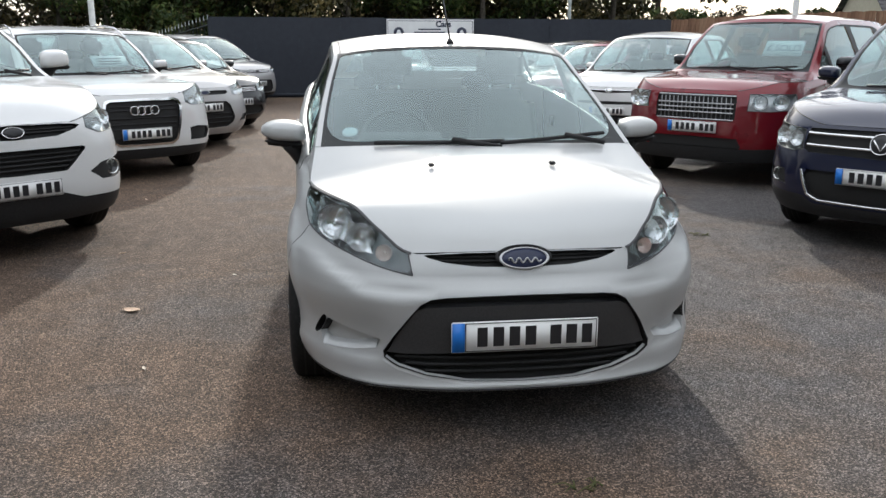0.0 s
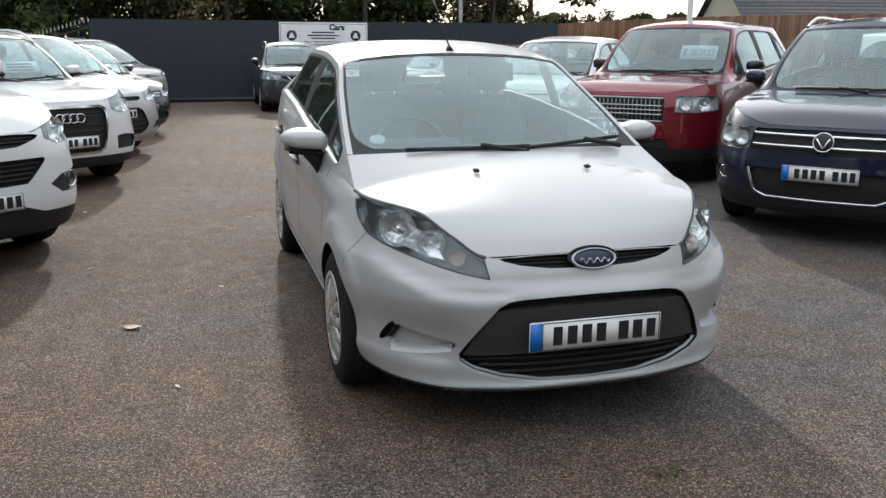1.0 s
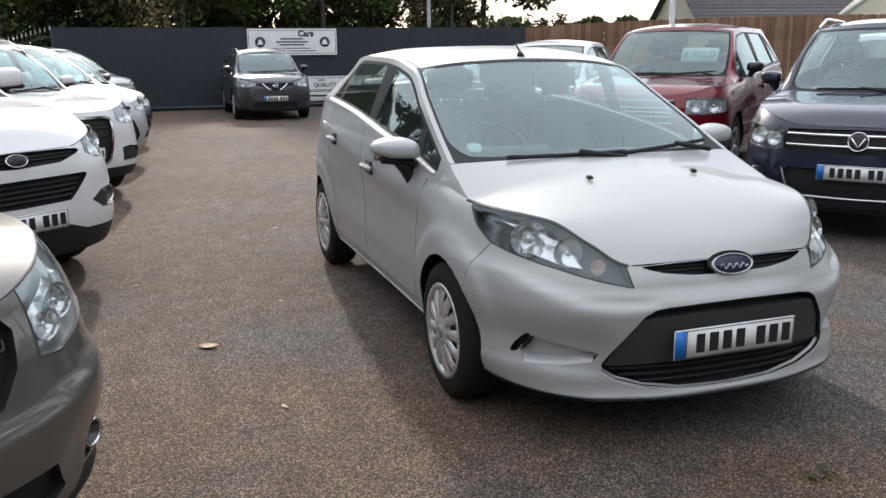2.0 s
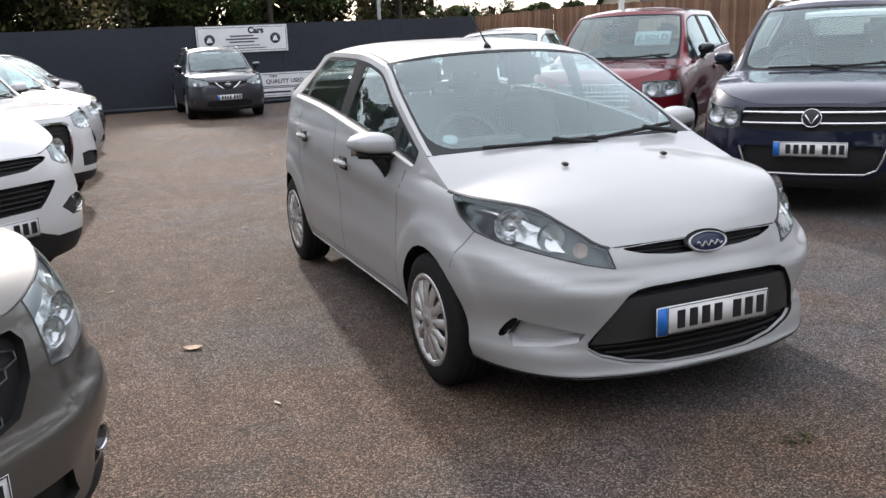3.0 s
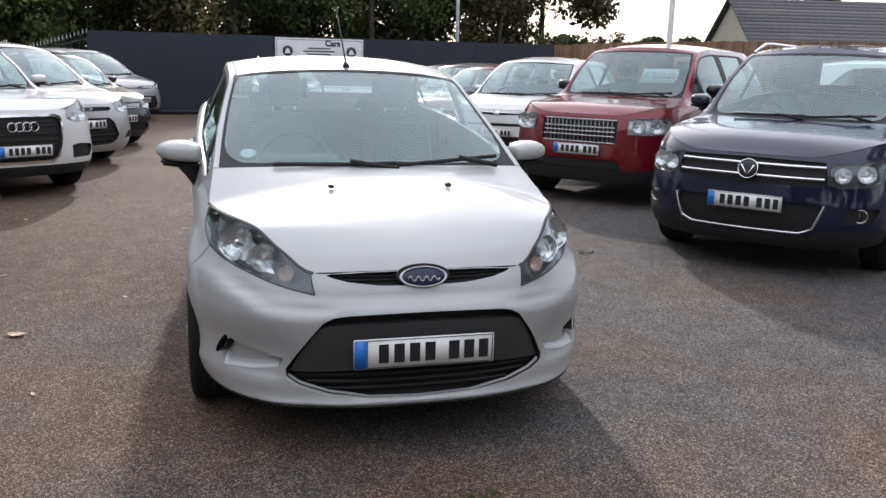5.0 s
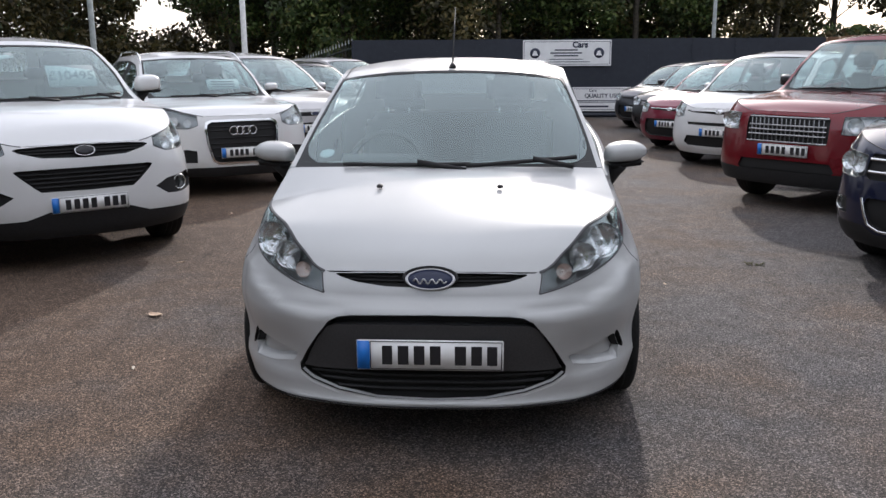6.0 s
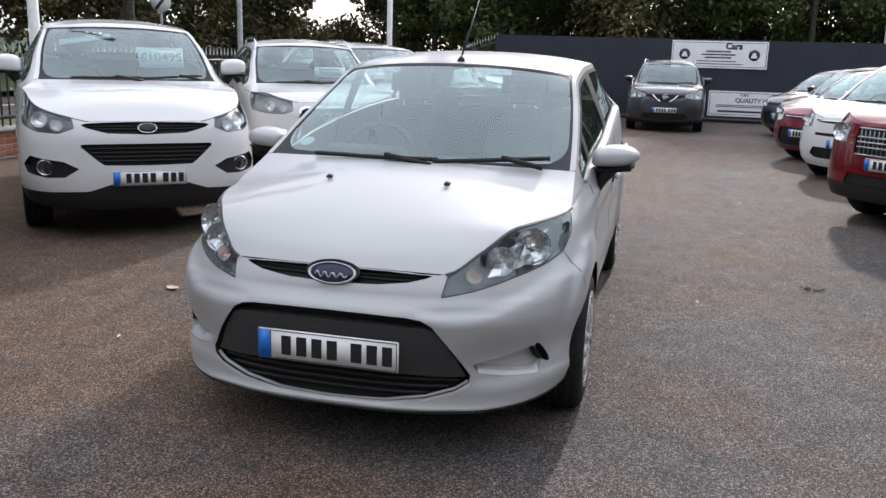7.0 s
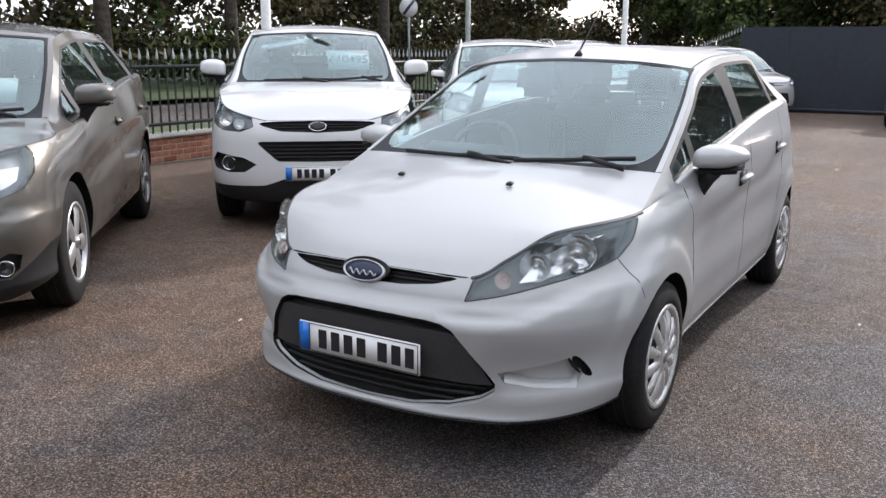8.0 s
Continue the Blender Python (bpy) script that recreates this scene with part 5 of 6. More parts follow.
GRASS = grainy("verge_grass", (0.035, 0.060, 0.018), (0.075, 0.095, 0.030), 14.0, 0.9, 0.6, 0.03, big=0.6)
verge = part("verge", grid_mesh("verge", -10.6, -7.25, -30, 60, 6, 60, lambda x, y: .05 + .02 * noise.noise(Vector((x, y, 0)))), GRASS)
tagged(verge, "rough green grass verge beyond the railings", "grass", kind="structure")
far_verge = part("far_verge", grid_mesh("far_verge", -60, -17.0, -30, 90, 20, 60, lambda x, y: .06 + max(0, -x - 19) * .06 + .06 * noise.noise(Vector((x * .5, y * .5, 0)))), GRASS)
tagged(far_verge, "grass bank on the far side of the road", "grass", kind="structure")
back_bank = part("back_bank", grid_mesh("back_bank", -60, 90, 24.5, 120, 30, 30, lambda x, y: .05 + .10 * noise.noise(Vector((x * .3, y * .3, 0)))), GRASS)
tagged(back_bank, "rough ground under the trees behind the hoarding", "grass", kind="structure")
ROADPAINT = grainy("road_paint", (0.55, 0.55, 0.53), (0.68, 0.68, 0.66), 40.0, 0.7, 0.2, 0.002)
for k in range(8):
    ln = part("road_marking", box(.12, 3.0, .006, (-13.6, -4 + k * 6.0, .006), bev=.002), ROADPAINT)
    tagged(ln, "white broken centre line on the road", "road marking", "centre line of the road", "structure")

# ---------- dark hoarding behind the cars ----------
HOARD = grainy("hoarding_paint", (0.012, 0.016, 0.026), (0.020, 0.025, 0.036), 7.0, 0.55, 0.10, 0.004, big=0.7)
hoarding = thing("wall_hoarding", pose(0, 21.6, 0), "dark navy painted timber hoarding behind the car park", "hoarding", kind="structure")
for k in range(11):
    p = part("panel", box(1.160, .03, 2.14 + .012 * math.sin(k * 2.7), (-3.68 + 1.175 * k + .585, .004 * math.sin(k * 1.9), .94), bev=.004), HOARD, hoarding, smooth=False)
for k in range(12):
    part("cover_strip", box(.05, .012, 2.11, (-3.68 + 1.175 * k, -.021, .94), bev=.003), HOARD, hoarding, smooth=False)
part("kick_board", box(12.92, .03, .10, (2.78, -.03, -.065), bev=.006), HOARD, hoarding)

# white dimmed towards grey, for the road sign's disc
SIGNDIM = grainy("dimmed_sign_white", (0.44, 0.45, 0.44), (0.56, 0.56, 0.54), 9.0, 0.6, 0.05, 0.002)
SIGNW = grainy("sign_white", (0.78, 0.78, 0.77), (0.84, 0.84, 0.83), 5.0, 0.5, 0.05, 0.002)
SIGNB = mat("sign_navy", (0.02, 0.025, 0.05), 0.5)


def sign_board(name, at, w, h, label):
    ob = thing(name, at, label, "sign")
    part("board", box(w, .025, h, (0, 0, 0), bev=.004), SIGNW, ob, smooth=False)
    fr = bmesh.new()
    for sx, sz, x, z in ((w - .06, .012, 0, h / 2 - .045), (w - .06, .012, 0, -h / 2 + .045), (.012, h - .09, -w / 2 + .035, 0), (.012, h - .09, w / 2 - .035, 0)):
        box(sx, .004, sz, (x, -.0145, z), bm=fr)
    part("border_line", fr, SIGNB, ob, smooth=False)
    return ob


top_sign = sign_board("dealer_sign", pose(2.29, 21.555, 1.63, 0, 0, -2), 2.42, .70, "white dealer sign with dark lettering fixed high on the hoarding")
tw = part("lettering", text_mesh("Cars", .22, heavy=.045), SIGNB, top_sign)
tw.matrix_local = pose(.36, -.016, .215, 90, 0, 0)
for sx in (-1, 1):
    part("round_logo", lathe([(.14, 0), (.14, .004), (.01, .005)], 28, m=pose(sx * .875, -.013, .0, 90, 0, 0)), SIGNB, top_sign)
    tri = bmesh.new()
    vs = [tri.verts.new((sx * .875 + a, -.0195, b)) for a, b in ((-.085, -.07), (.085, -.07), (.03, .06), (-.03, .06))]
    tri.faces.new(vs)
    part("logo_shape", tri, SIGNW, top_sign, smooth=False)
for x, z, w in ((-.02, .08, .62), (-.02, .0, .86), (-.02, -.075, .66), (-.05, -.17, 1.0), (-.02, -.24, 1.3)):
    part("text_bar", box(w, .004, .035 if z > -.1 else .02, (x, -.0146, z)), SIGNB, top_sign, smooth=False)

low_sign = sign_board("quality_sign", pose(3.28, 21.555, .37, 0, 0, -1), 2.3, .66, "white sign with dark lettering leaning low on the hoarding")
for words, size, x, z in (("Cars", .11, -.25, .24), ("QUALITY USED", .155, .06, .09)):
    tw = part("lettering", text_mesh(words, size), SIGNB, low_sign)
    tw.matrix_local = pose(x, -.016, z, 90, 0, 0)
for x, z, w, h in ((.0, -.04, 1.9, .02), (.0, -.08, 1.9, .02), (-.35, -.20, 1.1, .05)):
    part("text_bar", box(w, .004, h, (x, -.0146, z)), SIGNB, low_sign, smooth=False)

# ---------- timber fence on the far side ----------
WOOD = object_mat("fence_timber", [(0.0, (0.15, 0.082, 0.050)), (0.5, (0.21, 0.118, 0.072)), (1.0, (0.26, 0.16, 0.10))], 0.8, 9.0)
wood_fence = thing("timber_fence", pose(8.3, 21.75, 0), "orange-brown close-boarded timber fence", "fence", kind="structure")
btop = pchip([(0, 1.93), (2.5, 2.10), (5.8, 2.26), (12.6, 2.44), (18, 2.5)])
bme = bpy.data.meshes.new("board")
bb = box(.118, .02, 1.0, (0, 0, .5), (0, 0, 4), .004, 1)
bb.to_mesh(bme)
bb.free()
bme.materials.append(WOOD)
for k in range(150):
    x = k * .115
    b = new("board", bme)
    b.parent = wood_fence
    b.matrix_local = pose(x, .006 * math.sin(k * 5.1), -.12, 0, .15 * math.sin(k * 3.3), 0) @ Matrix.Diagonal((1, 1, btop(x) + .12 + .012 * math.sin(k * 7.7), 1))
for z in (.35, 1.1, 1.75):
    part("rail", box(17.2, .04, .09, (8.6, .04, z), bev=.006), WOOD, wood_fence)

# ---------- steel railings on a brick wall ----------
STEEL = grainy("railing_steel", (0.014, 0.020, 0.017), (0.028, 0.037, 0.031), 40.0, 0.55, 0.15, 0.002, 0.2)
GALV = grainy("galvanised_tip", (0.30, 0.32, 0.31), (0.42, 0.44, 0.43), 30.0, 0.5, 0.1, 0.002, 0.5)
railings = thing("railings", pose(-7.12, 0, 0), "dark green steel palisade railings with pale pointed tips", "railings", kind="structure")
pb = bmesh.new()
box(.022, .022, .93, (0, 0, .83), bev=.004, bm=pb)
pm = bpy.data.meshes.new("pale")
pb.to_mesh(pm)
pb.free()
pm.materials.append(STEEL)
tb = bmesh.new()
lathe([(.013, 1.29), (.019, 1.31), (.019, 1.33), (.002, 1.43)], 6, tb)
tm = bpy.data.meshes.new("spike")
tb.to_mesh(tm)
tb.free()
tm.materials.append(GALV)
for k in range(190):
    y = -3.5 + k * .135
    for nm, me in (("pale", pm), ("spike", tm)):
        o = new(nm, me)
        o.parent = railings
        o.matrix_local = pose(.004 * math.sin(k * 4.1), y, 0)
for z in (.48, 1.20):
    part("rail", box(.014, 26, .045, (.014, 9.4, z), bev=.003), STEEL, railings)
for k in range(10):
    part("post", box(.06, .06, 1.0, (-.01, -3.6 + k * 2.75, .86), bev=.006), STEEL, railings)

# fence that climbs away behind the hoarding's end
back_rail = thing("railings", pose(-3.79, 22.23, 0, 0, 0, 120), "dark steel palisade railings that drop away beyond the hoarding", "railings", kind="structure")
DROP = .105
for k in range(34):
    for nm, me in (("pale", pm), ("spike", tm)):
        o = new(nm, me)
        o.parent = back_rail
        o.matrix_local = pose(k * .27, 0, .66 - DROP * .27 * k)
for z in (1.80, 1.0):
    part("rail", box(9.2, .014, .045, (4.5, .014, z - DROP * 4.5), (0, math.degrees(math.atan(DROP)), 0), .003), STEEL, back_rail)
for k in range(5):
    part("post", box(.06, .06, 1.95 - DROP * 2.2 * k, (k * 2.2, -.03, .97 - DROP * 1.1 * k), bev=.006), STEEL, back_rail)

# ---------- posts ----------
POST = grainy("white_post", (0.55, 0.56, 0.54), (0.66, 0.66, 0.63), 12.0, 0.5, 0.05, 0.002)
POSTG = grainy("grey_post", (0.20, 0.22, 0.21), (0.28, 0.30, 0.29), 12.0, 0.5, 0.05, 0.002, 0.3)


def lamp_post(x, y, r, h, ma, label, fat=True):
    ob = thing("lamp_post", pose(x, y, gz(y)), label, "lamp post")
    bm = lathe([(r * 1.5, 0), (r * 1.5, 1.1), (r, 1.2), (r * .8, h)], 16) if fat else lathe([(r, 0), (r, h)], 12)
    part("shaft", bm, ma, ob)
    part("base_collar", lathe([(r * 2.2, 0), (r * 2.2, .04), (r * 1.5, .06)], 16), ma, ob)
    part("arm", tube([(0, 0, h - .05), (.0, 0, h + .15), (.35, 0, h + .3), (.9, 0, h + .35)], r * .5, 10), ma, ob)
    part("lantern", box(.5, .2, .1, (1.1, 0, h + .35), bev=.03), POSTG, ob)
    return ob


lamp_post(-6.15, 19.5, .075, 6.0, POST, "tall white lamp post beside the railings")
lamp_post(-6.85, 7.0, .07, 6.0, POST, "tall white lamp post beside the railings")
lamp_post(-7.45, 13.7, .055, 6.0, POSTG, "grey-green lamp post beyond the railings")
lamp_post(6.35, 21.95, .055, 6.0, POSTG, "thin grey lamp post behind the hoarding")
lamp_post(6.75, 10.4, .05, 6.0, POST, "thin pale lamp post behind the parked cars")

rs = thing("road_sign", pose(-14.4, 21.9, 0, 0, 0, 30), "round white road sign with a black stripe on a grey post", "road sign")
part("post", lathe([(.04, 0), (.04, 3.0)], 12), POSTG, rs)
part("disc", lathe([(.30, 0), (.30, .012), (.01, .013)], 28, m=pose(0, -.045, 2.75, 90, 0, 0)), SIGNDIM, rs)
part("stripe", box(.09, .004, .56, (0, -.061, 2.75), (0, 38, 0)), SIGNB, rs)

# ---------- the house beyond the fence ----------
SLATE = object_mat("roof_slate", [(0.0, (0.05, 0.05, 0.055)), (0.6, (0.075, 0.072, 0.075)), (1.0, (0.10, 0.09, 0.088))], 0.7, 6.0)
RENDERW = grainy("cream_render", (0.55, 0.50, 0.40), (0.62, 0.57, 0.47), 9.0, 0.8, 0.1, 0.003)
house = thing("house", pose(32, 38, 0, 0, 0, -14), "cream rendered house with a dark slate roof behind the fence", "house")
part("wall", box(11, 7, 2.7, (0, 0, 1.35), bev=.02), RENDERW, house)
roof = new("roof")
roof.parent = house
roof["label"] = "dark slate roof"
for sg in (1, -1):
    for j in range(14):
        t0 = j / 14
        part("slate_course", box(11.6, .34, .018, (0, sg * (4.0 - 4.0 * (t0 + .036)), 2.55 + 2.6 * (t0 + .036) + .012), (-sg * 33 + sg * 2, 0, 0), .004, 1), SLATE, roof)
for sx in (-1, 1):
    bm = bmesh.new()
    vs = [bm.verts.new((sx * 5.5, a, b)) for a, b in ((-3.5, 2.7), (3.5, 2.7), (0, 5.0))] + [bm.verts.new((sx * 5.3, a, b)) for a, b in ((-3.5, 2.7), (3.5, 2.7), (0, 5.0))]
    bm.faces.new(vs[:3])
    bm.faces.new(vs[3:][::-1])
    for i in range(3):
        bm.faces.new((vs[i], vs[(i + 1) % 3], vs[3 + (i + 1) % 3], vs[3 + i]))
    part("gable", bm, RENDERW, house, smooth=False)
gable = thing("house", pose(37, 34, 0, 0, 0, -35), "cream gabled house wing with pale barge boards", "house")
part("wall", box(6, 8, 3.0, (0, 0, 1.5), bev=.02), RENDERW, gable)
bm = bmesh.new()
vs = [bm.verts.new(v) for v in ((-3.4, -4.0, 2.9), (3.4, -4.0, 2.9), (0, -4.0, 5.6), (-3.4, 4.0, 2.9), (3.4, 4.0, 2.9), (0, 4.0, 5.6))]
for f in ((0, 1, 2), (5, 4, 3), (0, 2, 5, 3), (2, 1, 4, 5), (1, 0, 3, 4)):
    bm.faces.new([vs[i] for i in f])
part("roof", bm, RENDERW, gable, smooth=False)
for sg in (1, -1):
    part("barge_board", box(4.4, .06, .22, (sg * 1.75, -4.06, 4.2), (0, sg * 38.5, 0), .01), SIGNW, gable)

# ---------- trees ----------
LEAF = island_mat("leaves", [(0.0, (0.022, 0.040, 0.012)), (0.45, (0.050, 0.080, 0.022)), (0.8, (0.090, 0.120, 0.034)), (1.0, (0.16, 0.15, 0.055))], 0.65)
LEAFB = island_mat("autumn_leaves", [(0.0, (0.030, 0.028, 0.012)), (0.5, (0.065, 0.058, 0.022)), (1.0, (0.15, 0.11, 0.045))], 0.65)
BARK = grainy("bark", (0.030, 0.024, 0.018), (0.070, 0.058, 0.045), 9.0, 0.9, 0.7, 0.02)
rng = np.random.RandomState(7)


def leaf_cloud(name, centres, radii, n, size, seed, material, parent):
    """Many small leaves in loose clumps, with gaps between."""
    r = np.random.RandomState(seed)
    k = r.randint(0, len(centres), n)
    c = np.array(centres)[k]
    rad = np.array(radii)[k]
    d = r.normal(size=(n, 3))
    d /= np.linalg.norm(d, axis=1)[:, None]
    p = c + d * (rad * (r.rand(n) ** .45))[:, None] * np.array([1, 1, .8])
    p[:, 2] = np.maximum(p[:, 2], .05)
    a = r.normal(size=(n, 3))
    a /= np.linalg.norm(a, axis=1)[:, None]
    b = np.cross(a, r.normal(size=(n, 3)))
    b /= np.linalg.norm(b, axis=1)[:, None]
    s = size * (.6 + .8 * r.rand(n))[:, None]
    v = np.stack([p - a * s, p + b * s * .5, p + a * s, p - b * s * .5], 1).reshape(-1, 3)
    me = bpy.data.meshes.new(name)
    me.vertices.add(4 * n)
    me.vertices.foreach_set("co", v.ravel())
    me.loops.add(4 * n)
    me.loops.foreach_set("vertex_index", np.arange(4 * n))
    me.polygons.add(n)
    me.polygons.foreach_set("loop_start", np.arange(n) * 4)
    me.update(calc_edges=True)
    return part(name, me, material, parent)


def tree(x, y, h, spread, seed, leafy=LEAF, n=11000, size=.12, low=.25):
    r = np.random.RandomState(seed)
    ob = thing("tree", pose(x, y, 0), "leafy deciduous tree with an uneven dark crown", "tree", "trees round the car park")
    tr = bmesh.new()
    bend = r.normal(0, .18, 2)
    trunk = [(bend[0] * t * t, bend[1] * t * t, h * .75 * t) for t in np.linspace(0, 1, 8)]
    tube(trunk, .011 * h + .06, 9, tr, .3)
    cs, rs_ = [], []
    for k in range(9):
        t = .3 + .65 * r.rand()
        a = r.rand() * 6.28
        base = Vector(trunk[int(t * 7)])
        end = base + Vector((math.cos(a) * spread * (.5 + .5 * r.rand()), math.sin(a) * spread * (.5 + .5 * r.rand()), h * (.08 + .22 * r.rand())))
        mid = (base + end) / 2 + Vector((0, 0, .15))
        tube([base, mid, end], .05, 6, tr, .3)
        for _ in range(3):
            cs.append(tuple(end + Vector(r.normal(0, .35, 3)) * spread * .5))
            rs_.append(spread * (.22 + .26 * r.rand()))
    for k in range(10):
        a = r.rand() * 6.28
        q = spread * r.rand() ** .5 * .9
        cs.append((math.cos(a) * q, math.sin(a) * q, h * (low + (1 - low) * r.rand())))
        rs_.append(spread * (.22 + .28 * r.rand()))
    part("trunk", tr, BARK, ob)
    leaf_cloud("crown", cs, rs_, n, size, seed + 50, leafy, ob)
    return ob


# the last four stand out of view, added to darken reflections in the glass
spots = [(-7, 40), (-3.2, 42.5), (0.5, 39.5), (3.6, 43), (7.2, 40.5), (10.5, 43.5), (14, 41), (-11, 42), (24.5, 57), (-13.2, 42),
         (-19, 27), (-20.5, 20), (-19.5, 14), (-21, 8.5), (-19.5, 3), (-22, -3), (-24, 30), (-27, 40), (-12, 50), (-4, 50), (4, 51), (12, 51), (29, 60),
         (17, 5), (18.5, 0), (17, -5), (18, -10)]
for i, (x, y) in enumerate(spots):
    # heights run on above the view to darken reflections and block sky light
    tall = 17.0 if x < -16 and y < 35 else 13.0 if abs(x) > 16 and y < 35 else 2.6 if x > 20 else 10.5
    tree(x, y, tall + 1.6 * ((i * 37) % 10) / 10, (3.2 if tall > 6 else 1.5 if tall < 3 else 2.4) + .9 * ((i * 53) % 10) / 10, 100 + i, LEAFB if i % 4 == 2 else LEAF, 17000 if tall > 6 else 9000, low=.05)

# far row fills gaps; its unseen height is added to darken window reflections
for i in range(14):
    low_one = i in (11, 12)                      # a gap of open sky over low far trees
    tree(-42 + 7 * i + {2: -4.0, 3: 0.8, 10: -2.8, 13: 2.0}.get(i, 0), 66 + 3 * math.sin(i * 2.3), 3.2 if low_one else 21.0 + 1.5 * math.sin(i * 1.7), 2.6 if low_one else 5.6, 300 + i, LEAFB if i % 3 == 1 else LEAF, 16000, .28, .08)

# unseen hedge and trees, added behind the viewer to darken the cars' fronts
hc = [(-22 + 44 * rng.rand(), -17 + rng.normal(0, .7), .3 + 3.6 * rng.rand()) for _ in range(110)]
hedge = leaf_cloud("hedge", hc, [.9 + .5 * rng.rand() for _ in hc], 26000, .13, 21, LEAF, None)
tagged(hedge, "unseen green hedge added behind the viewer to darken reflections", "hedge", kind="stuff")
for i in range(7):
    tree(-21 + 7 * i, -21 + 1.5 * math.sin(i * 2.1), 10.0 + math.sin(i), 4.0, 500 + i, LEAF, 12000, .26, .1)

# brushwood that closes the view under the crowns
cs, rs_ = [], []
for k in range(420):
    t = rng.rand()
    if k % 2:
        bx = -22 + 40 * t
        cs.append((bx, 45.5 + rng.normal(0, 1.5), .4 + (2.3 if -20.5 < bx < -17 else 5.2) * rng.rand()))
    else:
        cs.append((-22.5 + rng.normal(0, 1.0), -10 + 56 * t, .6 + 5.0 * rng.rand()))
    rs_.append(.9 + .8 * rng.rand())
wood = leaf_cloud("undergrowth", cs, rs_, 100000, .15, 9, LEAFB, None)
tagged(wood, "dark tangled brushwood and leaves under the trees", "undergrowth", kind="stuff")


# ---------- low brick wall under the railings ----------
BRICK = object_mat("red_brick", [(0.0, (0.20, 0.075, 0.045)), (0.4, (0.30, 0.12, 0.07)), (0.8, (0.36, 0.17, 0.10)), (1.0, (0.24, 0.13, 0.10))], 0.85, 25.0)
MORTAR = grainy("mortar", (0.30, 0.27, 0.23), (0.40, 0.36, 0.31), 60.0, 0.95, 0.4, 0.004)
COPING = grainy("concrete_coping", (0.30, 0.29, 0.26), (0.42, 0.40, 0.36), 20.0, 0.9, 0.3, 0.004)
dwarf = thing("wall_brick", pose(-7.12, 0, 0), "low red brick wall with a pale coping under the railings", "wall", kind="structure")
part("core", box(.19, 28.0, .44, (0, 10.2, .08)), MORTAR, dwarf, smooth=False)
kb = bpy.data.meshes.new("brick")
bm = box(.103, .215, .065, bev=.006, seg=1)
bm.to_mesh(kb)
bm.free()
kb.materials.append(BRICK)
rest_bm = bmesh.new()
for j in range(4):
    for k in range(123):
        y = -3.7 + k * .225 + (.1125 if j % 2 else 0)
        if 2.6 < y < 15.5:
            o = new("brick", kb)
            o.parent = dwarf
            o.matrix_local = pose(.050 + .002 * math.sin(k * 9.1 + j), y, .04 + .075 * j)
        else:
            box(.103, .215, .065, (.050, y, .04 + .075 * j), bm=rest_bm)
part("joined_bricks", rest_bm, BRICK, dwarf, smooth=False)["kind"] = "stuff"
for k in range(28):
    part("coping_stone", box(.26, .985, .06, (0, -3.3 + k, .335), bev=.012), COPING, dwarf)


# ---------- litter on the asphalt ----------
DRYLEAF = object_mat("dry_leaf", [(0.0, (0.55, 0.40, 0.28)), (0.5, (0.62, 0.46, 0.35)), (1.0, (0.58, 0.52, 0.43))], 0.8, 60.0)
WEED = object_mat("weed", [(0.0, (0.05, 0.07, 0.02)), (1.0, (0.11, 0.10, 0.04))], 0.8, 60.0)


def dry_leaf(x, y, s, turn, ma=DRYLEAF, label="curled dry leaf lying on the asphalt"):
    bm = bmesh.new()
    prev = None
    for k in range(7):
        t = k / 6
        w = s * (.34 if s > .08 else .17) * math.sin(math.pi * min(1, t * .92 + .04)) ** .8
        row = [bm.verts.new((w * q, s * (t - .5), .003 + s * (.05 * (2 * t - 1) ** 2 + .07 * abs(q) ** 2))) for q in (-1, -.5, 0, .5, 1)]
        if prev:
            for i in range(4):
                bm.faces.new((prev[i], prev[i + 1], row[i + 1], row[i]))
        prev = row
    ob = part("fallen_leaf", bm, ma)
    ob.matrix_world = pose(x, y, gz(y) + .001, 0, 0, turn)
    return tagged(ob, label, "leaf", "leaves on the ground")


for x, y, s, a in ((-1.722, 1.784, .095, 70), (-1.49, .915, .045, 20), (-2.05, 3.1, .05, 130), (1.35, 2.6, .04, 10), (-.95, 4.6, .05, 80), (-2.3, 5.2, .06, 30), (.35, 9.5, .06, 50), (1.9, 6.8, .05, 0), (-1.25, 2.45, .035, 50)):
    dry_leaf(x, y, s, a)
for i, (x, y) in enumerate(((.148, -.337), (2.078, 3.166))):
    r = np.random.RandomState(i + 3)
    ob = thing("weed_tuft", pose(x, y, 0), "small flattened tuft of weed and twigs on the asphalt", "weed")
    for k in range(9):
        a, l = r.rand() * 360, .03 + .05 * r.rand()
        part("blade", tube([(0, 0, .004), (l * .5, 0, .014 + .01 * r.rand()), (l, 0, .006)], .004, 5, taper=.3), WEED, ob).matrix_local = pose(r.normal() * .03, r.normal() * .012, 0, 0, 0, a)


# old joint between two lays of asphalt
JOINT = grainy("bitumen_joint", (0.012, 0.011, 0.010), (0.03, 0.028, 0.025), 40.0, 0.8, 0.5, 0.003)
bm = bmesh.new()
prev = None
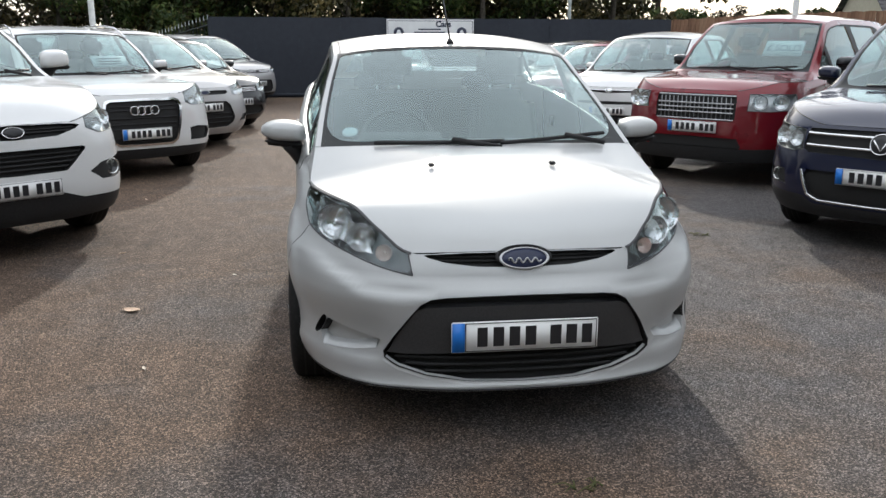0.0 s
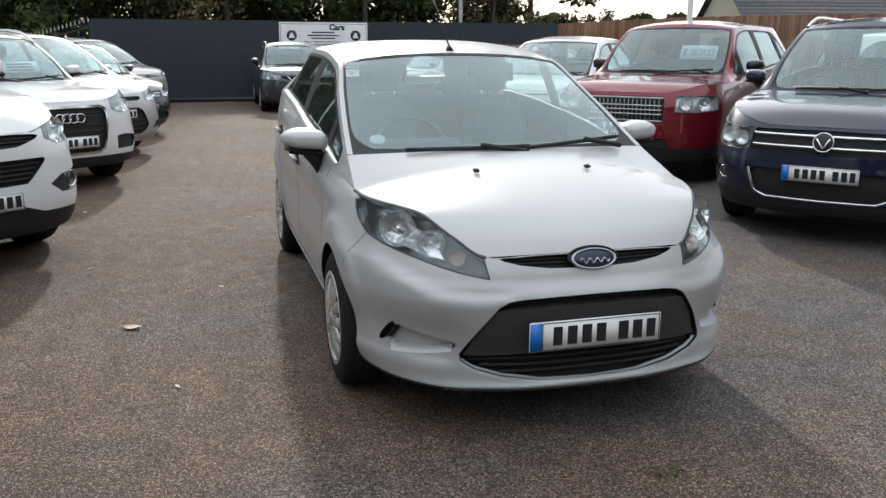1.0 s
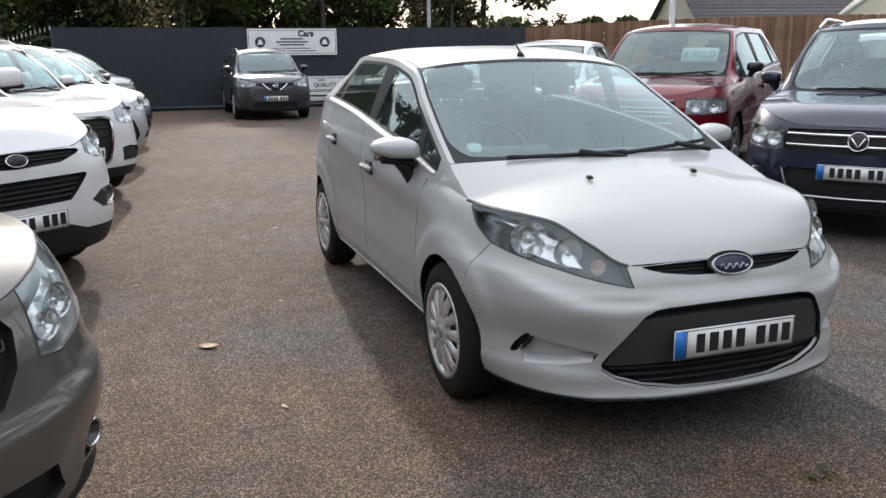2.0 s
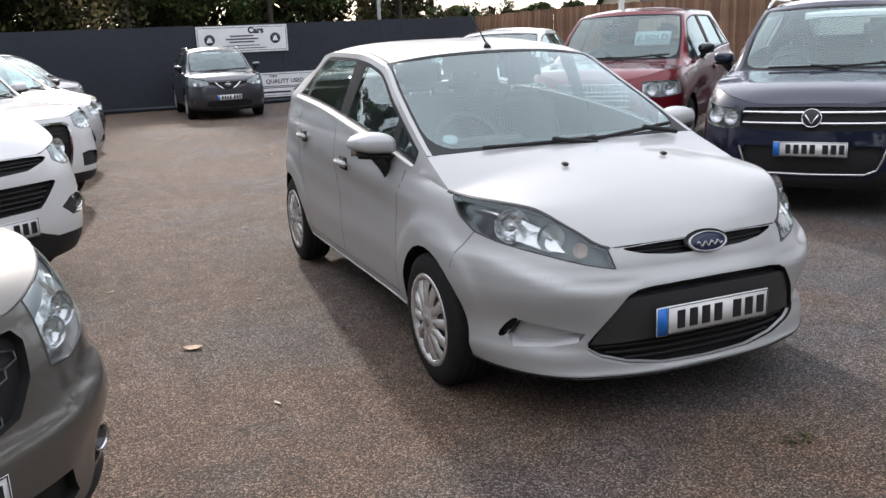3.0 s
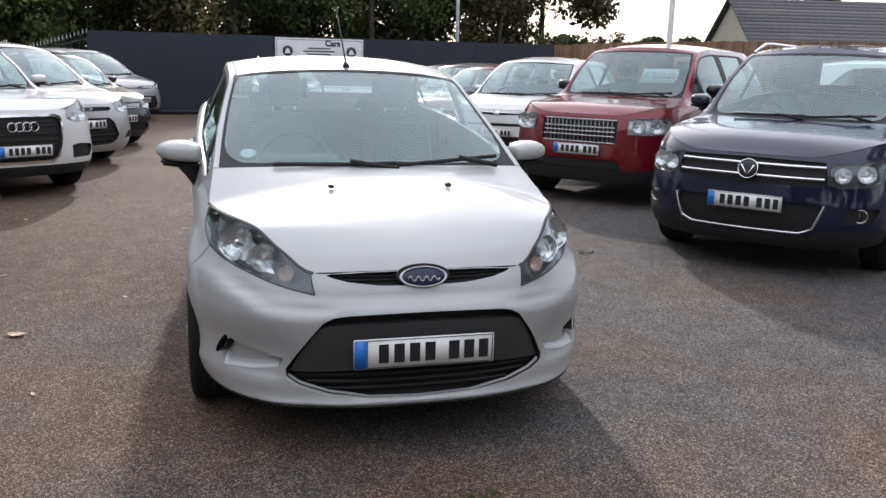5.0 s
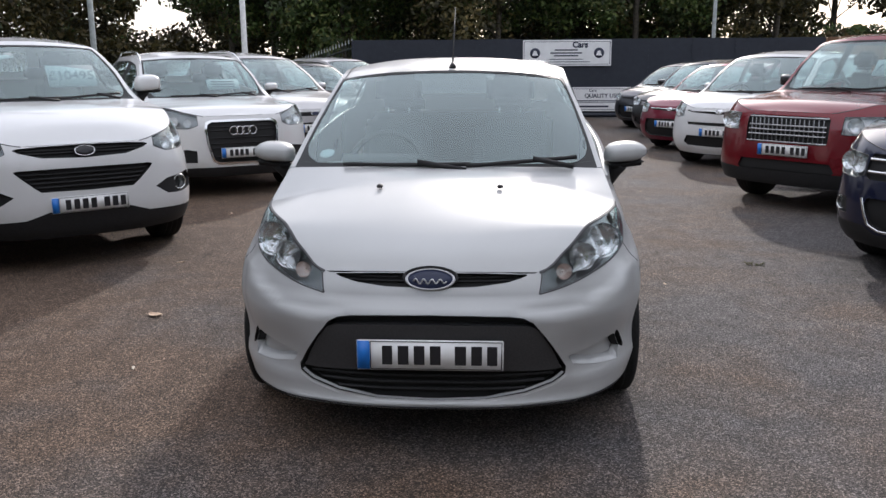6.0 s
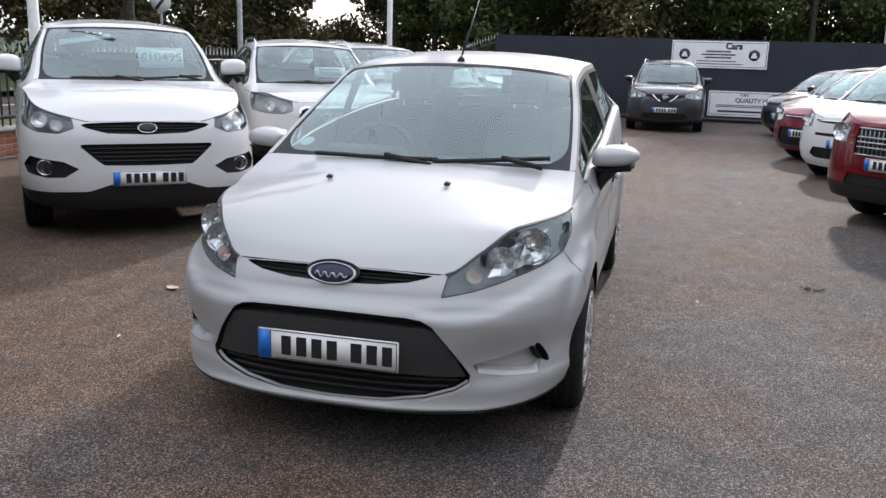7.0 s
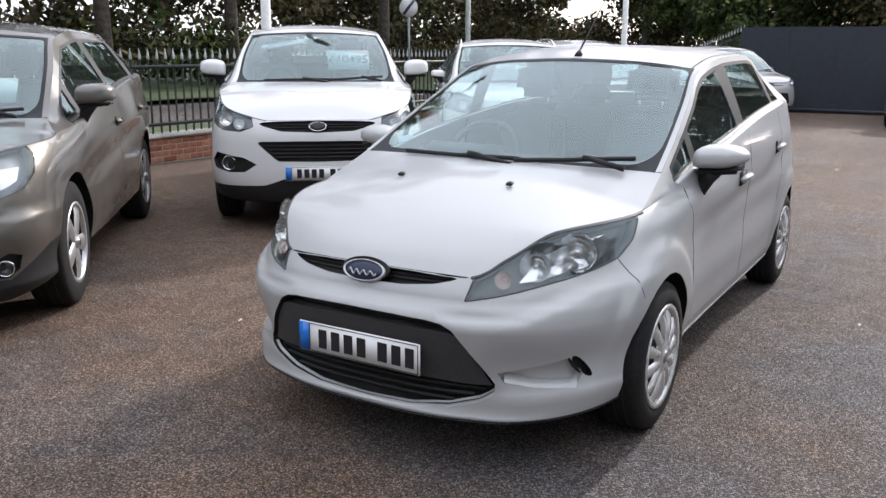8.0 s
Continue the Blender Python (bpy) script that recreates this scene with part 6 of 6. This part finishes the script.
for k in range(73):
    x = -5.0 + k * .125
    y = 4.83 + .05 * (x + .5) ** 2 * .35 + .02 * noise.noise(Vector((x * 2.1, 0, 0)))
    w = .004 + .004 * abs(noise.noise(Vector((x * 5.3, 4, 0))))
    row = [bm.verts.new((x, y - w, .0008)), bm.verts.new((x, y, .002)), bm.verts.new((x, y + w, .0008))]
    if prev:
        for i in range(2):
            bm.faces.new((prev[i], row[i], row[i + 1], prev[i + 1]))
    prev = row
joint = part("asphalt_joint", bm, JOINT)
tagged(joint, "thin dark joint running across the asphalt", "joint", kind="structure")


# ---------- parked: the silver hatchback in the middle ----------
fiesta, fsh, f_c, f_b = build_car("silver_hatchback", pose(0, 0, 0), FIESTA, SILVER, "silver five-door hatchback standing alone in the middle", "", 0.021)
fb = badge(fiesta, fsh, .676, .089, .039, BLUEBADGE, ALLOY)
badge(fiesta, fsh, .683, .100, .044, VOID, VOID, name="badge_backing", out=.004)
part("badge_mark", tube([(-.058 + .116 * k / 30, .0285 - .004 * math.cos(k * .1 - 1.5), .677 + .010 * math.sin(k * .84) * (1 - .3 * k / 30)) for k in range(31)], .0030, 6), ALLOY, fb)
slats(fiesta, fsh, [(.30, .677), (.30, .690)], .006, -.018, PLASTIC)
slats(fiesta, fsh, [(.35, .268), (.42, .292), (.46, .316)], .009, -.030, PLASTIC, "intake_slat")


def raised_panel(name, sh, rows, front, back, material, parent, step=.03):
    """A panel over the nose with thick rounded edges, in a recess; rows (x, z) go round one half."""
    half = [sh.flat("x", x, z) for x, z in rows]
    loop = half + [(-u, z) for u, z in half[::-1] if u > 1e-4]
    va, (tri,), _ = cut_sheet(loop, [], step)
    bm = bmesh.new()
    bm.from_mesh(sheet_mesh(name, va, tri, sh.skin, front))
    ring = dense(loop, step)
    prev = None
    mid = Vector((0, sum(z for _, z in loop) / len(loop)))
    for p in ring + ring[:1]:
        col = []
        for o, grow in ((front, 1.0), (front - .005, 1.008), (front - .016, 1.014), (back, 1.016)):
            u, z = mid.x + (p.x - mid.x) * grow, mid.y + (p.y - mid.y) * grow
            P, e = sh.skin(u, z), 2e-3
            N = (sh.skin(u + e, z) - sh.skin(u - e, z)).cross(sh.skin(u, z + e) - sh.skin(u, z - e)).normalized()
            col.append(bm.verts.new(P + N * o))
        if prev:
            for i in range(3):
                bm.faces.new((prev[i], prev[i + 1], col[i + 1], col[i]))
        prev = col
    return part(name, bm, material, parent)


raised_panel("plate_panel", fsh, [(0, .345), (.25, .342), (.42, .335), (.482, .336), (.452, .392), (.400, .465), (.372, .502), (.34, .514), (.15, .521), (0, .522)], -.014, -.052, DARKGREY, fiesta)


def ledge(name, sh, rows, rise, depth, material, parent, lip=True):
    """A slanted edge that catches the sky along the foot of an opening; rows (x, z)."""
    bm = bmesh.new()
    prev = None
    for u, z in dense([sh.flat("x", x, z) for x, z in rows], .02, closed=False):
        col = []
        steps = ((-.014, .0008), (-.008, .0012), (rise * .3 - .004, -depth * .35), (rise, -depth))
        for dz, o in steps if lip else ((-.001, -.001), (rise * .35, -depth * .3), (rise * .7, -depth * .65), (rise, -depth)):
            P, e = sh.skin(u, z + dz), 2e-3
            N = (sh.skin(u + e, z + dz) - sh.skin(u - e, z + dz)).cross(sh.skin(u, z + dz + e) - sh.skin(u, z + dz - e)).normalized()
            col.append(bm.verts.new(P + N * o))
        if prev:
            for i in range(3):
                bm.faces.new((prev[i], col[i], col[i + 1], prev[i + 1]))
        prev = col
    return part(name, bm, material, parent)


foot = [(0, .238), (.20, .243), (.34, .261), (.44, .290), (.487, .320)]
ledge("intake_edge", fsh, [(-x, z) for x, z in foot[:0:-1]] + foot, .005, .022, SILVER, fiesta)
for sx in (-1, 1):
    rows = [(.52, .352), (.60, .332), (.70, .317), (.724, .342)]
    ledge("recess_edge", fsh, [(sx * x, z) for x, z in (rows if sx > 0 else rows[::-1])], .026, .031, SILVER, fiesta, False)
ribbon("bumper_lip", fsh.skin, [(-u, z) for u, z in (fsh.flat("y", .50, .224), fsh.flat("y", .42, .219))] + [fsh.flat("x", -.60, .213), fsh.flat("x", -.3, .208), (0, .206), fsh.flat("x", .3, .208), fsh.flat("x", .60, .213), fsh.flat("y", .42, .219), fsh.flat("y", .50, .224)], .012, .002, PLASTIC, fiesta)
for sx in (-1, 1):
    part("washer_jet", box(.026, .03, .012, (sx * .25, .643, .925), (12, 0, 0), .004), PLASTIC, fiesta)
ae = part("aerial_base", lathe([(.022, 0), (.018, .02), (.006, .045)], 14, m=pose(0, 1.86, 1.388, -34, 0, 0)), PLASTIC, fiesta)
part("aerial_mast", tube([(0, 1.865, 1.41), (0, 2.06, 1.57), (0, 2.26, 1.735)], .0052, 7, taper=.45), PLASTIC, ae)
ribbon_pair("sill_edge", fsh, [fsh.flat("y", y, .252) for y in (1.16, 1.6, 2.1, 2.6, 2.93)], .012, .005, TRIM, fiesta)


def stick_on(name, c, b, x, v, r, material, parent):
    """A round sticker behind the windscreen."""
    def p(x, v):
        C, B = Vector(c(v)), Vector(b(v))
        k = abs(x / B.x) ** 2.2
        return Vector((x, C.y + (B.y - C.y) * k, C.z + (B.z - C.z) * k))
    P = p(x, v)
    N = (p(x + .01, v) - P).cross(p(x, v + .01) - P).normalized()
    m = Matrix.Translation(P - N * .004) @ N.to_track_quat('Z', 'Y').to_matrix().to_4x4()
    part(name, lathe([(r, 0), (r, .001), (r * .5, .0014), (.001, .0015)], 22, m=m), material, parent)


roof_way = curve3([(t, 0, y, z) for t, y, z in FIESTA["roof_line"]])
for sx in (-1, 1):                               # the seam along each side of the roof
    part("roof_seam", patch("roof_seam", roof_way, lambda v: fsh.rail(1.85 + 1.53 * v), 2, 30, 2.6, .0, .97, sx * .945 - .007, sx * .945 + .007, .0022), SHUT, fiesta)
stick_on("tax_disc", f_c, f_b, -.56, .155, .036, PAPER, fiesta)


# ---------- the row beside the railings ----------
def rest(car, sh, z, rx, rz, fill=INK):
    badge(car, sh, z, rx, rz, fill)


ROW = "cars parked beside the railings"
car, sh, c, b = build_car("white_suv", pose(-2.60, 2.94, gz(4.4), 0, 0, 39.7), IX, WHITE, "white SUV with a price card in its windscreen", ROW)
rest(car, sh, .835, .070, .038)
slats(car, sh, [(.40, .835), (.42, .855)], .010, -.016, PLASTIC)
slats(car, sh, [(.34, .60), (.37, .63), (.40, .66), (.43, .69)], .012, -.018, PLASTIC)
fog_lamps(car, sh, .71, .545, .058)
price_card(car, c, b, .30, .40, .38, .22, "£10495")
price_card(car, c, b, -.30, .70, .42, .065, "", 1, .022, -52, -9)

car, sh, c, b = build_car("white_compact_suv", pose(-2.49, 6.40, gz(7.9), 0, 0, 33.6), Q3, WHITE, "white compact SUV with a large framed black grille", ROW)
for x in (-.105, -.035, .035, .105):
    P, N = spot_on(sh, x, .735)
    part("badge_ring", tube([(P.x + .044 * math.cos(a), P.y - .012, .735 + .044 * math.sin(a)) for a in np.linspace(0, 2 * math.pi, 23)], .006, 6), CHROME, car)
slats(car, sh, [(.36, .78), (.37, .74), (.37, .66), (.35, .60), (.34, .55), (.31, .46), (.29, .42)], .010, -.010, PLASTIC)
roof_rails(car, sh, 1.95, 3.6)
price_card(car, c, b, .25, .30, .40, .15)

car, sh, c, b = build_car("people_carrier", pose(-2.24, 9.20, gz(10.7), 0, 0, 42), SMAX, PEARL, "pale silver people carrier with a black lower grille", ROW)
badge(car, sh, .765, .075, .03, BLUEBADGE)
slats(car, sh, [(.42, .36), (.45, .42), (.43, .48), (.42, .54)], .012, -.014, PLASTIC)

car, sh, c, b = build_car("black_hatchback", pose(-2.05, 11.94, gz(13.4), 0, 0, 44), POLO, BLACKP, "glossy black hatchback with bright grille bars", ROW)
slats(car, sh, [(.37, .655), (.38, .68), (.38, .705)], .010, .002, CHROME)
badge(car, sh, .68, .055, .055, ALLOY)

car, sh, c, b = build_car("far_silver_suv", pose(-2.22, 18.44, gz(19.9), 0, 0, 46), KUGA, PEARL, "pale silver SUV at the end of the row by the hoarding", ROW)
slats(car, sh, [(.40, .79), (.41, .82)], .012, .002, CHROME)
badge(car, sh, .805, .07, .035, INK)

car, sh, c, b = build_car("grey_crossover", pose(-2.56, -.54, 0, 0, 0, 42), J10, GREYP, "bronze-grey crossover with alloy wheels and a price card", ROW, .030)
badge(car, sh, .75, .055, .055, INK)
mesh = bmesh.new()                              # hexagon mesh of the grille, set back in its mouth
for j in range(6):
    for i in range(-4, 5):
        x0, z0 = i * .088 + (.044 if j % 2 else 0), .628 + j * .034
        if abs(x0) > .285 + .02 * j:
            continue
        rim = []
        for k in range(7):
            a = math.pi / 6 + k * math.pi / 3
            P, N = spot_on(sh, x0 + .049 * math.cos(a), z0 + .0215 * math.sin(a))
            rim.append(P - N * .020)
        tube(rim, .0026, 5, mesh)
part("grille_mesh", mesh, DARKBEZEL, car)
fog_lamps(car, sh, .700, .385, .042, CHROME, .008)
price_card(car, c, b, .30, .30, .44, .17, "£8495!")

# ---------- a car that stands across the yard ----------
car, sh, c, b = build_car("people_carrier", pose(11.2, 5.35, gz(5.3), 0, 0, 41), SMAX, PEARL, "pale silver people carrier standing side-on with bright sill strips", "")
ribbon_pair("sill_strip", sh, [sh.flat("y", y, .36) for y in (1.45, 2.0, 2.6, 3.3)], .05, .012, ALLOY, car)

# ---------- the row along the timber fence ----------
ROW2 = "cars parked along the timber fence"
car, sh, c, b = build_car("navy_suv", pose(2.93, 2.40, 0, 0, 0, -51), TIG, NAVY, "dark navy SUV with two bright grille bars", ROW2)
vb = badge(car, sh, .752, .072, .072, INK, out=.02)
P, N = spot_on(sh, 0, .752)
part("badge_mark", tube([(P.x + x, P.y - .026, .752 + z) for x, z in ((-.045, .030), (0, -.040), (.045, .030))], .007, 6), CHROME, vb)
slats(car, sh, [(.50, .795), (.50, .715)], .016, .004, CHROME)
ribbon("chrome_strip", sh.skin, [sh.flat("x", -.52, .54), sh.flat("x", -.46, .37), sh.flat("x", -.38, .335), (0, .33), sh.flat("x", .38, .335), sh.flat("x", .46, .37), sh.flat("x", .52, .54)], .014, .006, CHROME, car)
fog_lamps(car, sh, .735, .475, .048)
roof_rails(car, sh, 1.95, 3.7)

car, sh, c, b = build_car("red_off_roader", pose(3.01, 5.53, gz(7.0), 0, 0, -49), FREE, RED, "dark red boxy off-roader with a silver mesh grille", ROW2)
slats(car, sh, [(.41, .678), (.40, .745), (.40, .79), (.40, .835), (.41, .912)], .012, .003, ALLOY)
for x in np.linspace(-.37, .37, 17):
    P, N = spot_on(sh, float(x), .79)
    part("grille_stay", box(.007, .010, .22, (P.x, P.y + .008, .79)), BEZEL, car)
price_card(car, c, b, .35, .42, .42, .20, "£ SOLD")

car, sh, c, b = build_car("white_people_carrier", pose(3.29, 9.07, gz(10.6), 0, 0, -40), PIC, WHITE, "white people carrier with a long raked windscreen", ROW2)
slats(car, sh, [(.44, .785)], .012, .006, CHROME)
badge(car, sh, .785, .055, .04, CHROME)

car, sh, c, b = build_car("maroon_hatchback", pose(3.12, 11.55, gz(13.1), 0, 0, -48), C4, MAROON, "maroon hatchback with a bright bar across its nose", ROW2)
slats(car, sh, [(.42, .712)], .012, .006, CHROME)
badge(car, sh, .705, .05, .035, CHROME)

car, sh, c, b = build_car("dark_hatchback", pose(3.40, 14.3, gz(15.8), 0, 0, -48), POLO, BLACKP, "glossy black hatchback in the far row", ROW2)
slats(car, sh, [(.37, .66), (.38, .70)], .012, .002, CHROME)
badge(car, sh, .68, .055, .05, INK)

car, sh, c, b = build_car("dark_hatchback", pose(3.42, 16.8, gz(18.3), 0, 0, -48), C4, GREY, "dark grey hatchback in the far row", ROW2)
badge(car, sh, .705, .05, .035, CHROME)

car, sh, c, b = build_car("grey_crossover", pose(1.02, 16.8, gz(18.3), 0, 0, -1), J11, GREY, "dark grey crossover parked by the hoarding", "")
nb = badge(car, sh, .77, .055, .055, INK, out=.02)
P, N = spot_on(sh, 0, .77)
part("badge_mark", box(.13, .006, .022, (0, P.y - .026, .77), bev=.002), CHROME, nb)
for sg in (1, -1):
    ribbon("chrome_strip", sh.skin, [sh.flat("x", sg * .10, .675), sh.flat("x", sg * .20, .74), sh.flat("x", sg * .27, .815)], .022, .006, CHROME, car)
fog_lamps(car, sh, .70, .42, .045)
roof_rails(car, sh, 1.9, 3.6, ALLOY)
